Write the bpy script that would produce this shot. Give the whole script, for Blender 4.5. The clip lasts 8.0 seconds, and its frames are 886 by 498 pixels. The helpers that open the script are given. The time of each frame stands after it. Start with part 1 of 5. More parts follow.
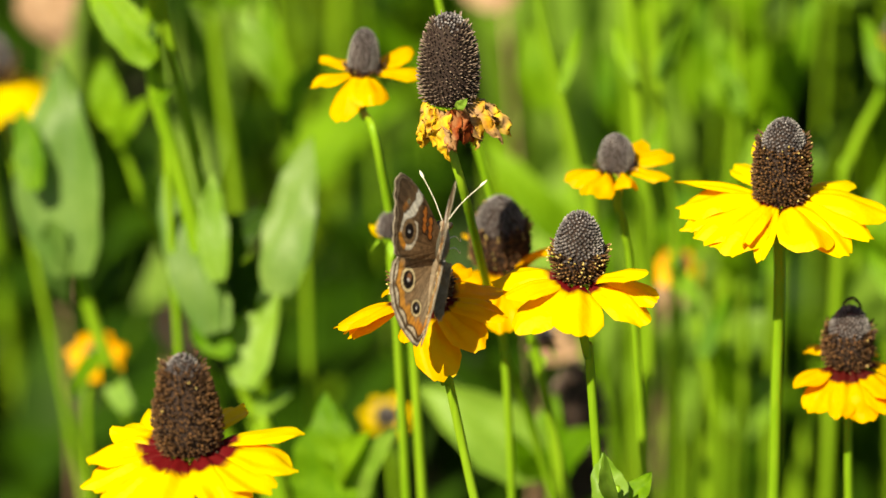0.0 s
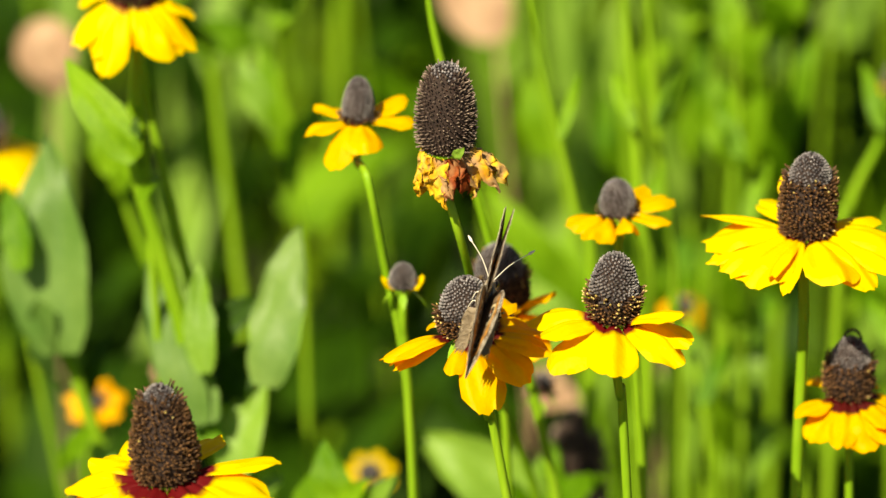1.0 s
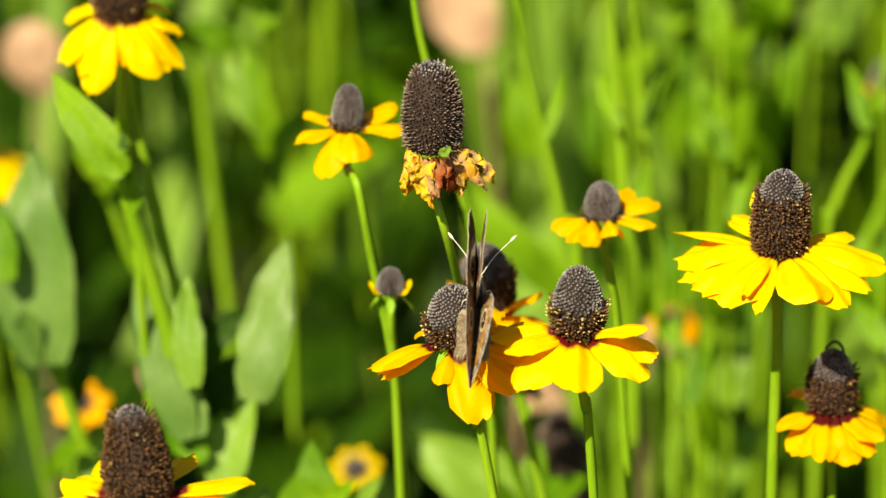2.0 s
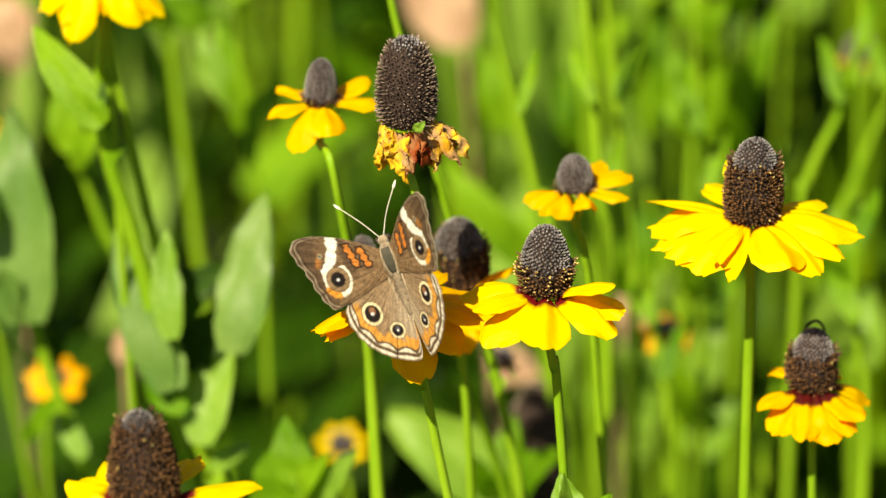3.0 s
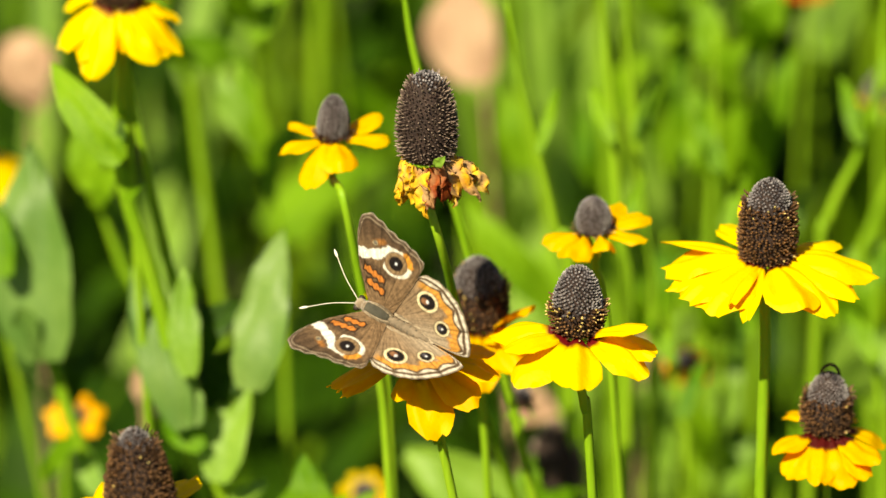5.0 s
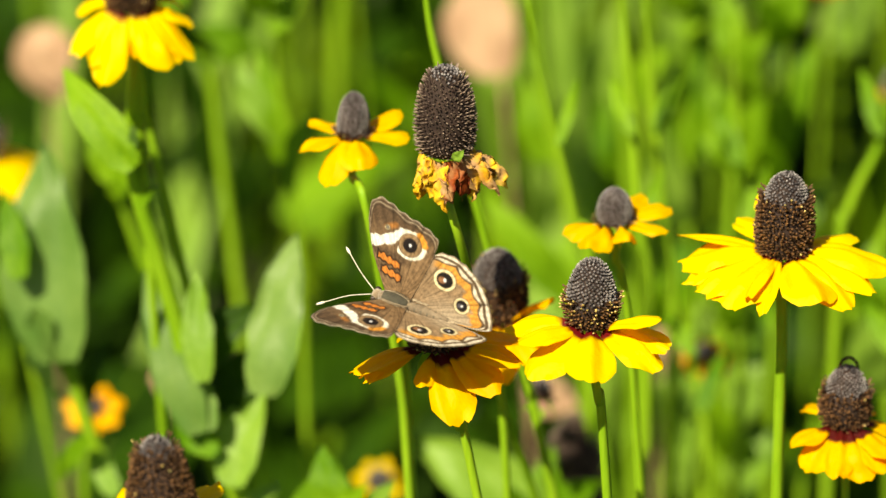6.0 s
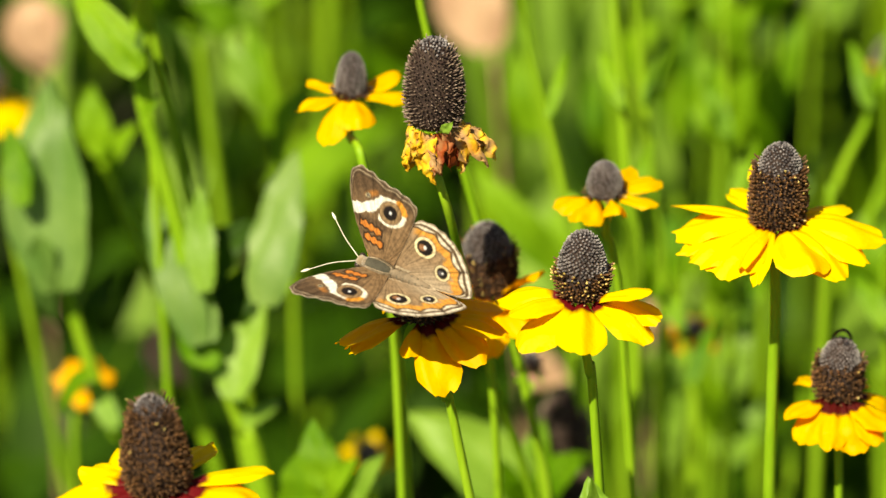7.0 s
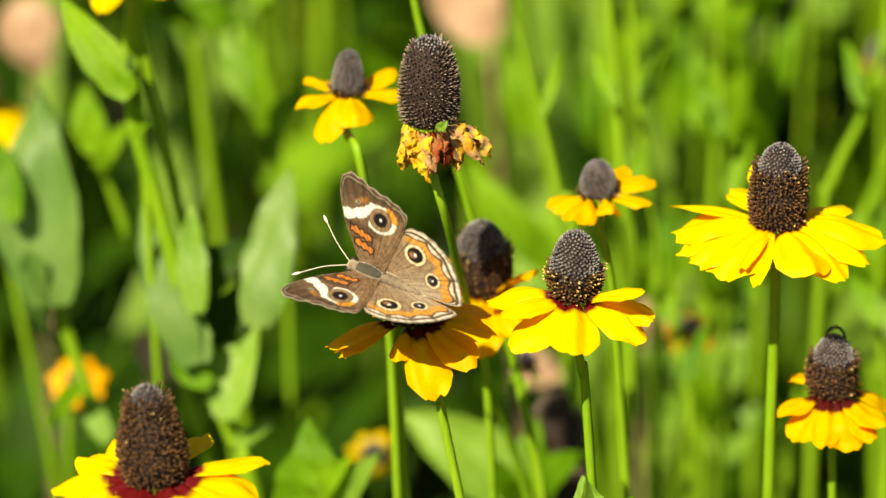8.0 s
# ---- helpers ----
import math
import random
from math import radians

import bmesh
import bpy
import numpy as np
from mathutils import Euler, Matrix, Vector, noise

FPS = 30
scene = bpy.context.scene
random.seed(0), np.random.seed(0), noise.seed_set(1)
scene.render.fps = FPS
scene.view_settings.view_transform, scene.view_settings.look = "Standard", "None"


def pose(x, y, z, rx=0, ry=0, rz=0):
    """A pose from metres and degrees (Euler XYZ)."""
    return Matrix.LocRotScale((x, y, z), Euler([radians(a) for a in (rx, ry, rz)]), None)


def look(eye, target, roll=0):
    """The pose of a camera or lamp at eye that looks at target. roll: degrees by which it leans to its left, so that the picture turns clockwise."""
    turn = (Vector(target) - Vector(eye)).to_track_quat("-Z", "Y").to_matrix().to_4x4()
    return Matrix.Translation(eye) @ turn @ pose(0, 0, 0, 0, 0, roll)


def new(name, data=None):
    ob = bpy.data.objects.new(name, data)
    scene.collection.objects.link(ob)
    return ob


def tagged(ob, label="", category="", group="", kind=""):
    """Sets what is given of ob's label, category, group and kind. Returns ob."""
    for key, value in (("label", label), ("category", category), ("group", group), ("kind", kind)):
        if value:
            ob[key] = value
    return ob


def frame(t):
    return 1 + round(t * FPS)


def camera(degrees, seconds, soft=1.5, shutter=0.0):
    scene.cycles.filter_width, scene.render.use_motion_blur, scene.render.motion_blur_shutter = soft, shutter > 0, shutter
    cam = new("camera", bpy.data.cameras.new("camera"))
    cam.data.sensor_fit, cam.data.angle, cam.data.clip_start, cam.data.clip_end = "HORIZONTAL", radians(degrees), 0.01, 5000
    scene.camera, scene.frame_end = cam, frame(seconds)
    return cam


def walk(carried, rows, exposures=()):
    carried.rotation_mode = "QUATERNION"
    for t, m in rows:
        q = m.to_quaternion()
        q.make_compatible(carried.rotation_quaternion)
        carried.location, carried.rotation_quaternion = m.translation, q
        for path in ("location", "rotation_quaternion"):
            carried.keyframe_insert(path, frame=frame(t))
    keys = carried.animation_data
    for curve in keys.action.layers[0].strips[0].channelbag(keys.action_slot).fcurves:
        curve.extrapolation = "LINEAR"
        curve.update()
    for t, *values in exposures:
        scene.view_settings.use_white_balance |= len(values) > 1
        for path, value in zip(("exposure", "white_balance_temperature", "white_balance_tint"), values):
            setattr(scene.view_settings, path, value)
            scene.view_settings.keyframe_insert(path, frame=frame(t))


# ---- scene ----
# ---------------------------------------------------------------- camera
cam = camera(12.0, 8.0, soft=1.4)
cam.data.dof.use_dof = True
cam.data.dof.focus_distance = 1.095
cam.data.dof.aperture_fstop = 8.8
EYE = (0.0000, -0.9801, 1.0994)
# seconds, yaw, pitch of a camera held in the hand
PATH = [
    (0, 0.563, -27.818),
    (0.5, 0.469, -27.491),
    (1, 0.550, -27.181),
    (1.5, 0.601, -27.058),
    (1.7, 0.516, -27.077),
    (2.8, -0.021, -27.487),
    (3, -0.068, -27.518),
    (3.5, -0.158, -27.402),
    (4, -0.196, -27.187),
    (4.5, 0.000, -27.000),
    (4.7, 0.094, -26.985),
    (5.8, 0.503, -27.065),
    (6, 0.525, -27.100),
    (6.5, 0.452, -27.291),
    (7, 0.367, -27.467),
    (7.5, 0.277, -27.528),
    (8, 0.281, -27.485)
]
walk(cam, [(t, pose(*EYE, 90 + pitch, 0, yaw)) for t, yaw, pitch in PATH], [(0.0, 0.95, 7700, 6), (8.0, 0.95, 7700, 6)])

# ---------------------------------------------------------------- light
SUN_ELEVATION, SUN_AZIMUTH = radians(50), radians(-149)   # azimuth clockwise from +y
world = bpy.data.worlds.new("sky")
scene.world = world
world.use_nodes = True
sky = world.node_tree.nodes.new("ShaderNodeTexSky")
sky.sky_type, sky.sun_disc = "NISHITA", False
sky.sun_elevation, sky.sun_rotation = SUN_ELEVATION, SUN_AZIMUTH
back = world.node_tree.nodes["Background"]
back.inputs["Strength"].default_value = 0.048
world.node_tree.links.new(sky.outputs[0], back.inputs["Color"])
sun = new("sun", bpy.data.lights.new("sun", "SUN"))
sun.data.energy, sun.data.angle, sun.data.color = 5.0, radians(0.55), (1.0, 0.94, 0.76)
sd = Vector((math.sin(SUN_AZIMUTH) * math.cos(SUN_ELEVATION), math.cos(SUN_AZIMUTH) * math.cos(SUN_ELEVATION), math.sin(SUN_ELEVATION)))
sun.matrix_world = look(sd * 10, (0, 0, 0))


# ---------------------------------------------------------------- materials
def material(name, dark, light, rough=0.5, scale=(300, 2000), bump=0.0, clear=0.0, clear_colour=None,
             spec=0.3, stretch=(1, 1, 1), attribute="", second=(0, 0, 0), sheen=0.0, random_shift=0.0, island=0.0):
    """Two-scale mottled surface; clear: share of light let through; attribute: vertex layer that turns to the second colour."""
    m = bpy.data.materials.new(name)
    m.use_nodes = True
    n, k = m.node_tree.nodes, m.node_tree.links
    bsdf, out = n["Principled BSDF"], n["Material Output"]
    co = n.new("ShaderNodeTexCoord")
    mp = n.new("ShaderNodeMapping")
    mp.inputs["Scale"].default_value = stretch
    k.new(co.outputs["Object"], mp.inputs["Vector"])
    big, fine = n.new("ShaderNodeTexNoise"), n.new("ShaderNodeTexNoise")
    for tex, s, d in ((big, scale[0], 3), (fine, scale[1], 4)):
        tex.inputs["Scale"].default_value = s
        tex.inputs["Detail"].default_value = d
        k.new(mp.outputs[0], tex.inputs["Vector"])
    add = n.new("ShaderNodeMath")
    add.operation = "MULTIPLY_ADD"
    k.new(fine.outputs["Fac"], add.inputs[0])
    add.inputs[1].default_value = 0.5
    k.new(big.outputs["Fac"], add.inputs[2])
    ramp = n.new("ShaderNodeMapRange")
    ramp.inputs["From Min"].default_value, ramp.inputs["From Max"].default_value = 0.48, 1.02
    k.new(add.outputs[0], ramp.inputs["Value"])
    value = ramp.outputs[0]
    if random_shift:
        info = n.new("ShaderNodeObjectInfo")
        sh = n.new("ShaderNodeMath")
        sh.operation = "MULTIPLY_ADD"
        k.new(info.outputs["Random"], sh.inputs[0])
        sh.inputs[1].default_value = random_shift
        k.new(value, sh.inputs[2])
        sub = n.new("ShaderNodeMath")
        sub.operation = "SUBTRACT"
        sub.use_clamp = True
        k.new(sh.outputs[0], sub.inputs[0])
        sub.inputs[1].default_value = random_shift / 2
        value = sub.outputs[0]
    if island:
        info = n.new("ShaderNodeNewGeometry")
        sh = n.new("ShaderNodeMath")
        sh.operation = "MULTIPLY_ADD"
        sh.use_clamp = True
        k.new(info.outputs["Random Per Island"], sh.inputs[0])
        sh.inputs[1].default_value = island
        pull = n.new("ShaderNodeMath")
        pull.operation = "SUBTRACT"
        k.new(value, pull.inputs[0])
        pull.inputs[1].default_value = island / 2
        k.new(pull.outputs[0], sh.inputs[2])
        value = sh.outputs[0]
    mix = n.new("ShaderNodeMix")
    mix.data_type = "RGBA"
    k.new(value, mix.inputs["Factor"])
    mix.inputs["A"].default_value, mix.inputs["B"].default_value = (*dark, 1), (*light, 1)
    colour = mix.outputs["Result"]
    if attribute:
        at = n.new("ShaderNodeAttribute")
        at.attribute_name = attribute
        mix2 = n.new("ShaderNodeMix")
        mix2.data_type = "RGBA"
        k.new(at.outputs["Fac"], mix2.inputs["Factor"])
        k.new(colour, mix2.inputs["A"])
        mix2.inputs["B"].default_value = (*second, 1)
        colour = mix2.outputs["Result"]
    k.new(colour, bsdf.inputs["Base Color"])
    bsdf.inputs["Roughness"].default_value = rough
    bsdf.inputs["Specular IOR Level"].default_value = spec
    bsdf.inputs["Sheen Weight"].default_value = sheen
    if bump:
        bp = n.new("ShaderNodeBump")
        bp.inputs["Strength"].default_value = bump
        bp.inputs["Distance"].default_value = 0.0006
        k.new(fine.outputs["Fac"], bp.inputs["Height"])
        k.new(bp.outputs[0], bsdf.inputs["Normal"])
    if clear:
        tr = n.new("ShaderNodeBsdfTranslucent")
        if clear_colour:
            tint = n.new("ShaderNodeMix")
            tint.data_type, tint.blend_type = "RGBA", "MULTIPLY"
            tint.inputs["Factor"].default_value = 1
            k.new(colour, tint.inputs["A"])
            tint.inputs["B"].default_value = (*clear_colour, 1)
            k.new(tint.outputs["Result"], tr.inputs["Color"])
        else:
            k.new(colour, tr.inputs["Color"])
        ms = n.new("ShaderNodeMixShader")
        ms.inputs[0].default_value = clear
        k.new(bsdf.outputs[0], ms.inputs[1])
        k.new(tr.outputs[0], ms.inputs[2])
        k.new(ms.outputs[0], out.inputs["Surface"])
    return m


def painted(name, rough=0.6, clear=0.0, grain=2500):
    """Surface whose own colours lie in the vertex layer 'paint'."""
    m = bpy.data.materials.new(name)
    m.use_nodes = True
    n, k = m.node_tree.nodes, m.node_tree.links
    bsdf, out = n["Principled BSDF"], n["Material Output"]
    at = n.new("ShaderNodeAttribute")
    at.attribute_name = "paint"
    co = n.new("ShaderNodeTexCoord")
    tex = n.new("ShaderNodeTexNoise")
    tex.inputs["Scale"].default_value, tex.inputs["Detail"].default_value = grain, 4
    k.new(co.outputs["Object"], tex.inputs["Vector"])
    rng = n.new("ShaderNodeMapRange")
    rng.inputs["To Min"].default_value, rng.inputs["To Max"].default_value = 0.44, 1.14
    k.new(tex.outputs["Fac"], rng.inputs["Value"])
    vm = n.new("ShaderNodeVectorMath")
    vm.operation = "SCALE"
    k.new(at.outputs["Color"], vm.inputs[0])
    k.new(rng.outputs[0], vm.inputs["Scale"])
    k.new(vm.outputs[0], bsdf.inputs["Base Color"])
    bsdf.inputs["Roughness"].default_value = rough
    bsdf.inputs["Specular IOR Level"].default_value = 0.12
    bp = n.new("ShaderNodeBump")
    bp.inputs["Strength"].default_value, bp.inputs["Distance"].default_value = 0.25, 0.0003
    k.new(tex.outputs["Fac"], bp.inputs["Height"])
    k.new(bp.outputs[0], bsdf.inputs["Normal"])
    if clear:
        tr = n.new("ShaderNodeBsdfTranslucent")
        k.new(vm.outputs[0], tr.inputs["Color"])
        ms = n.new("ShaderNodeMixShader")
        ms.inputs[0].default_value = clear
        k.new(bsdf.outputs[0], ms.inputs[1])
        k.new(tr.outputs[0], ms.inputs[2])
        k.new(ms.outputs[0], out.inputs["Surface"])
    return m


M_PETAL = material("petal_yellow", (0.90, 0.60, 0.002), (0.95, 0.71, 0.006), 0.6, (120, 900), 0.3, 0.42, (1.0, 0.40, 0.15),
                   spec=0.2, attribute="tone", second=(0.145, 0.004, 0.006), random_shift=0.3)
M_PETAL_DEEP = material("petal_golden_yellow", (0.88, 0.47, 0.001), (0.93, 0.58, 0.003), 0.6, (120, 900), 0.3, 0.47, (1.0, 0.44, 0.15),
                        spec=0.2, attribute="tone", second=(0.09, 0.005, 0.004), random_shift=0.3)
M_WILT = material("petal_withered", (0.58, 0.24, 0.010), (0.78, 0.56, 0.03), 0.7, (200, 1200), 0.4, 0.18, spec=0.2,
                  attribute="tone", second=(0.380, 0.220, 0.106), random_shift=0.5)
M_WILT_RED = material("petal_withered_red", (0.099, 0.009, 0.003), (0.365, 0.076, 0.009), 0.7, (200, 1200), 0.4, 0.12, spec=0.2,
                      attribute="tone", second=(0.418, 0.251, 0.114), random_shift=0.4)
M_CORE = material("cone_dark", (0.015, 0.008, 0.007), (0.042, 0.024, 0.019), 0.8, (400, 2500), 0.5)
# second: near black for bud and floret roots, shade painted between them
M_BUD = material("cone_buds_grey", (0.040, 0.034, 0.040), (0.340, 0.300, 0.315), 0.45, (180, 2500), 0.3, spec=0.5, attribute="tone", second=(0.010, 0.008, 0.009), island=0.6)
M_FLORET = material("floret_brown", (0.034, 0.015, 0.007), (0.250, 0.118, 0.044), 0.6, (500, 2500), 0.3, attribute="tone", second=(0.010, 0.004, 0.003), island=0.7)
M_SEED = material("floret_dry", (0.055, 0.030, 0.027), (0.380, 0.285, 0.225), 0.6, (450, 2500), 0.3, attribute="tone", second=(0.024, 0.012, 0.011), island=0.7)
M_POLLEN = material("pollen_yellow", (0.40, 0.27, 0.06), (0.60, 0.48, 0.20), 0.7, (800, 3000))
M_STEM = material("stem_green", (0.130, 0.290, 0.008), (0.270, 0.450, 0.025), 0.5, (60, 900), 0.3, 0.12, (1.1, 1.0, 0.5), stretch=(1, 1, 0.15), spec=0.22)
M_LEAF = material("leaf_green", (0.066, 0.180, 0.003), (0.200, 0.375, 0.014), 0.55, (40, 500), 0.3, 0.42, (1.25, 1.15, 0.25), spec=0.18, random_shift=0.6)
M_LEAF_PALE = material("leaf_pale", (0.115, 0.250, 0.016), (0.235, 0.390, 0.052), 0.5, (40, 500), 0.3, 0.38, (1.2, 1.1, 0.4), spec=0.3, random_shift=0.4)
M_LEAF_SILVER = material("leaf_silver_green", (0.080, 0.175, 0.028), (0.180, 0.290, 0.066), 0.5, (40, 500), 0.3, 0.30, (1.2, 1.1, 0.4), spec=0.35, random_shift=0.4)
# leaf green with shade put into the colour, for gaps and rear leaves
M_LEAF_SHADE = material("leaf_shade_green", (0.008, 0.030, 0.001), (0.034, 0.090, 0.002), 0.55, (40, 500), 0.3, 0.35, (1.2, 1.1, 0.25), spec=0.14, random_shift=0.4)
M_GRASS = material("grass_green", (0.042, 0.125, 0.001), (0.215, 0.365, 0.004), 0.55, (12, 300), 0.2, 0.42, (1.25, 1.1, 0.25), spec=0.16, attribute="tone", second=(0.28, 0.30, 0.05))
M_DEAD = material("leaf_dead", (0.25, 0.135, 0.078), (0.48, 0.32, 0.21), 0.7, (60, 600), 0.4, 0.2, spec=0.2)
M_DEAD_PINK = material("petal_faded_pink", (0.20, 0.09, 0.075), (0.38, 0.20, 0.16), 0.7, (150, 900), 0.3, 0.2, spec=0.15, attribute="tone", second=(0.10, 0.03, 0.03))
M_DEAD_BROWN = material("stalk_dry_brown", (0.02, 0.012, 0.008), (0.06, 0.035, 0.02), 0.7, (300, 1500), 0.3)
M_SOIL = material("soil", (0.011, 0.009, 0.004), (0.026, 0.036, 0.010), 0.9, (9, 160), 1.0)
M_ORANGE = material("petal_orange", (0.50, 0.08, 0.004), (0.75, 0.22, 0.006), 0.55, (150, 900), 0.2, 0.3, spec=0.2, attribute="tone", second=(0.25, 0.01, 0.004), random_shift=0.5)
M_AMBER = material("petal_amber", (0.84, 0.34, 0.003), (0.92, 0.48, 0.005), 0.55, (150, 900), 0.2, 0.3, spec=0.2, attribute="tone", second=(0.25, 0.01, 0.004), random_shift=0.4)
M_WING_TOP = painted("wing_upper_side", 0.62, 0.12, 1400)
M_WING_LOW = painted("wing_under_side", 0.62, 0.0, 1800)
M_FUR = material("butterfly_fur", (0.114, 0.076, 0.046), (0.395, 0.304, 0.205), 0.8, (500, 3500), 0.8, stretch=(1, 0.3, 1), sheen=0.3)
M_BODY = material("butterfly_body", (0.080, 0.058, 0.038), (0.230, 0.172, 0.118), 0.7, (300, 2500), 0.6)
M_BACK = material("butterfly_back", (0.023, 0.021, 0.015), (0.076, 0.068, 0.047), 0.6, (500, 3500), 0.6)
M_BAND = material("butterfly_band", (0.055, 0.045, 0.030), (0.15, 0.12, 0.085), 0.7, (400, 2500), 0.6)
M_BELLY = material("butterfly_belly", (0.26, 0.20, 0.14), (0.46, 0.37, 0.27), 0.7, (400, 2500), 0.5)
M_HAIR = material("butterfly_hair", (0.228, 0.167, 0.106), (0.441, 0.357, 0.258), 0.8, (500, 3500), 0.0, 0.3)
M_IVORY = material("antenna_ivory", (0.58, 0.53, 0.43), (0.78, 0.74, 0.64), 0.6, (800, 3000))
M_EYE = material("insect_eye", (0.023, 0.015, 0.011), (0.053, 0.038, 0.030), 0.25, (900, 4000))


# ---------------------------------------------------------------- helpers of this scene
def part(name, geo, mat, parent=None, label="", smooth=True):
    """geo: (verts, faces) or (verts, faces, {layer: values}); links it as one mesh object under its parent."""
    verts, faces = geo[0], geo[1]
    me = bpy.data.meshes.new(name)
    me.from_pydata([tuple(v) for v in verts], [], faces)
    if len(geo) > 2:
        for layer, values in geo[2].items():
            at = me.attributes.new(layer, "FLOAT", "POINT")
            at.data.foreach_set("value", np.asarray(values, dtype=np.float32))
    if smooth:
        me.polygons.foreach_set("use_smooth", [True] * len(me.polygons))
    for one in (mat if isinstance(mat, (list, tuple)) else [mat]):
        me.materials.append(one)
    if len(geo) > 3:
        me.polygons.foreach_set("material_index", geo[3])
    ob = new(name, me)
    if parent is not None:
        ob.parent = parent
    if label:
        tagged(ob, label)
    return ob


def thing(name, place, label, category, group="", kind=""):
    ob = new(name)
    ob.empty_display_size = 0.02
    ob.location = place
    return tagged(ob, label, category, group, kind)


def joined(pieces):
    """One (verts, faces, layers) out of several."""
    verts, faces, layers = [], [], {}
    for g in pieces:
        o = len(verts)
        verts.extend(g[0])
        faces.extend([[i + o for i in f] for f in g[1]])
        for key, val in (g[2] if len(g) > 2 else {}).items():
            layers.setdefault(key, []).extend(val)
    return (verts, faces, layers) if layers else (verts, faces)


def spline(points, steps):
    """Catmull-Rom through the points."""
    p = [Vector(a) for a in points]
    p = [p[0] * 2 - p[1]] + p + [p[-1] * 2 - p[-2]]
    out = []
    for i in range(1, len(p) - 2):
        for s in range(steps):
            t = s / steps
            a, b, c, d = p[i - 1], p[i], p[i + 1], p[i + 2]
            out.append(0.5 * ((2 * b) + (c - a) * t + (2 * a - 5 * b + 4 * c - d) * t * t + (3 * b - a - 3 * c + d) * t ** 3))
    out.append(p[-2])
    return out


def tube(points, radii, sides=8, steps=6, ridge=0.0):
    pts = spline(points, steps)
    n = len(pts)
    verts, faces = [], []
    for i, p in enumerate(pts):
        d = (pts[min(i + 1, n - 1)] - pts[max(i - 1, 0)]).normalized()
        u = d.cross(Vector((0, 1, 0.01))).normalized()
        v = d.cross(u)
        f = i / (n - 1) * (len(radii) - 1)
        j = min(int(f), len(radii) - 2)
        r = radii[j] + (radii[j + 1] - radii[j]) * (f - j)
        for s in range(sides):
            a = 2 * math.pi * s / sides
            rr = r * (1 + (ridge if s % 2 else -ridge))
            verts.append(p + (u * math.cos(a) + v * math.sin(a)) * rr)
    for i in range(n - 1):
        for s in range(sides):
            a, b = i * sides + s, i * sides + (s + 1) % sides
            faces.append([a, b, b + sides, a + sides])
    faces.append(list(range(sides))[::-1])
    faces.append([(n - 1) * sides + s for s in range(sides)])
    return verts, faces


def lathe(profile, sides=20):
    """profile: (radius, height) from below upwards."""
    verts, faces = [], []
    for r, z in profile:
        for s in range(sides):
            a = 2 * math.pi * s / sides
            verts.append(Vector((r * math.cos(a), r * math.sin(a), z)))
    for i in range(len(profile) - 1):
        for s in range(sides):
            a, b = i * sides + s, i * sides + (s + 1) % sides
            faces.append([a, b, b + sides, a + sides])
    faces.append(list(range(sides))[::-1])
    faces.append([(len(profile) - 1) * sides + s for s in range(sides)])
    return verts, faces


def petal_geo(az, length, width, d0, d1, r0, rnd, red=0.0, curl=0.14, notch=0.06, twist=0.0, z0=0.0, wave=0.16, nu=16, nv=13):
    """A ray petal. az: degrees clockwise seen from above, from the side that faces the path (-y); d0, d1: droop at root and tip, degrees."""
    verts, tone = [], []
    seed = Vector((rnd.uniform(0, 50), rnd.uniform(0, 50), rnd.uniform(0, 50)))
    t1, t2 = rnd.uniform(0.2, 0.45), rnd.uniform(-0.45, -0.2)
    x, z = r0, z0
    line = []
    for i in range(nu + 1):
        s = i / nu
        d = radians(d0 + (d1 - d0) * s)
        line.append((x, z, d))
        x += math.cos(d) * length / nu
        z -= math.sin(d) * length / nu
    ca, sa = math.cos(radians(az)), math.sin(radians(az))
    for i in range(nu + 1):
        for j in range(nv):
            q = 2 * j / (nv - 1) - 1
            cut = 1 - 0.30 * abs(q) ** 3 + 0.05 * noise.noise(Vector((q * 2.2, 7, 1)) + seed) - notch * (math.exp(-((q - t1) / 0.15) ** 2) + 0.7 * math.exp(-((q - t2) / 0.15) ** 2))
            s = i / nu * cut
            f = s * nu
            a = min(int(f), nu - 1)
            px, pz, dd = [line[a][c] + (line[a + 1][c] - line[a][c]) * (f - a) for c in range(3)]
            half = width / 2 * (0.34 + 0.66 * math.sin(min(1.0, s / 0.62) * math.pi / 2) ** 1.1) * (1 - 0.22 * max(0, (s - 0.7) / 0.3) ** 2)
            y = q * half
            lift = -curl * width * q * q + 0.030 * width * math.cos(q * 7.5) * min(1, s * 4)
            lift += wave * width * noise.noise(Vector((s * 2.2, q * 1.3, 0)) + seed) * (0.3 + s)
            tw = radians(twist) * s
            y, lift = y * math.cos(tw) - lift * math.sin(tw), y * math.sin(tw) + lift * math.cos(tw)
            px += lift * math.sin(dd)
            pz += lift * math.cos(dd)
            # local: outwards px, across y -> world
            verts.append(Vector((px * sa - y * ca * -1, -px * ca + y * sa, pz)))
            edge = red * (1.1 - 0.45 * q * q + 0.18 * noise.noise(Vector((q * 2, s * 3, 4)) + seed))
            tone.append(max(0.0, min(1.0, (edge - s) / 0.045 + 0.5)) if red else 0.0)
    faces = []
    for i in range(nu):
        for j in range(nv - 1):
            a = i * nv + j
            faces.append([a, a + 1, a + nv + 1, a + nv])
    return verts, faces, {"tone": tone}


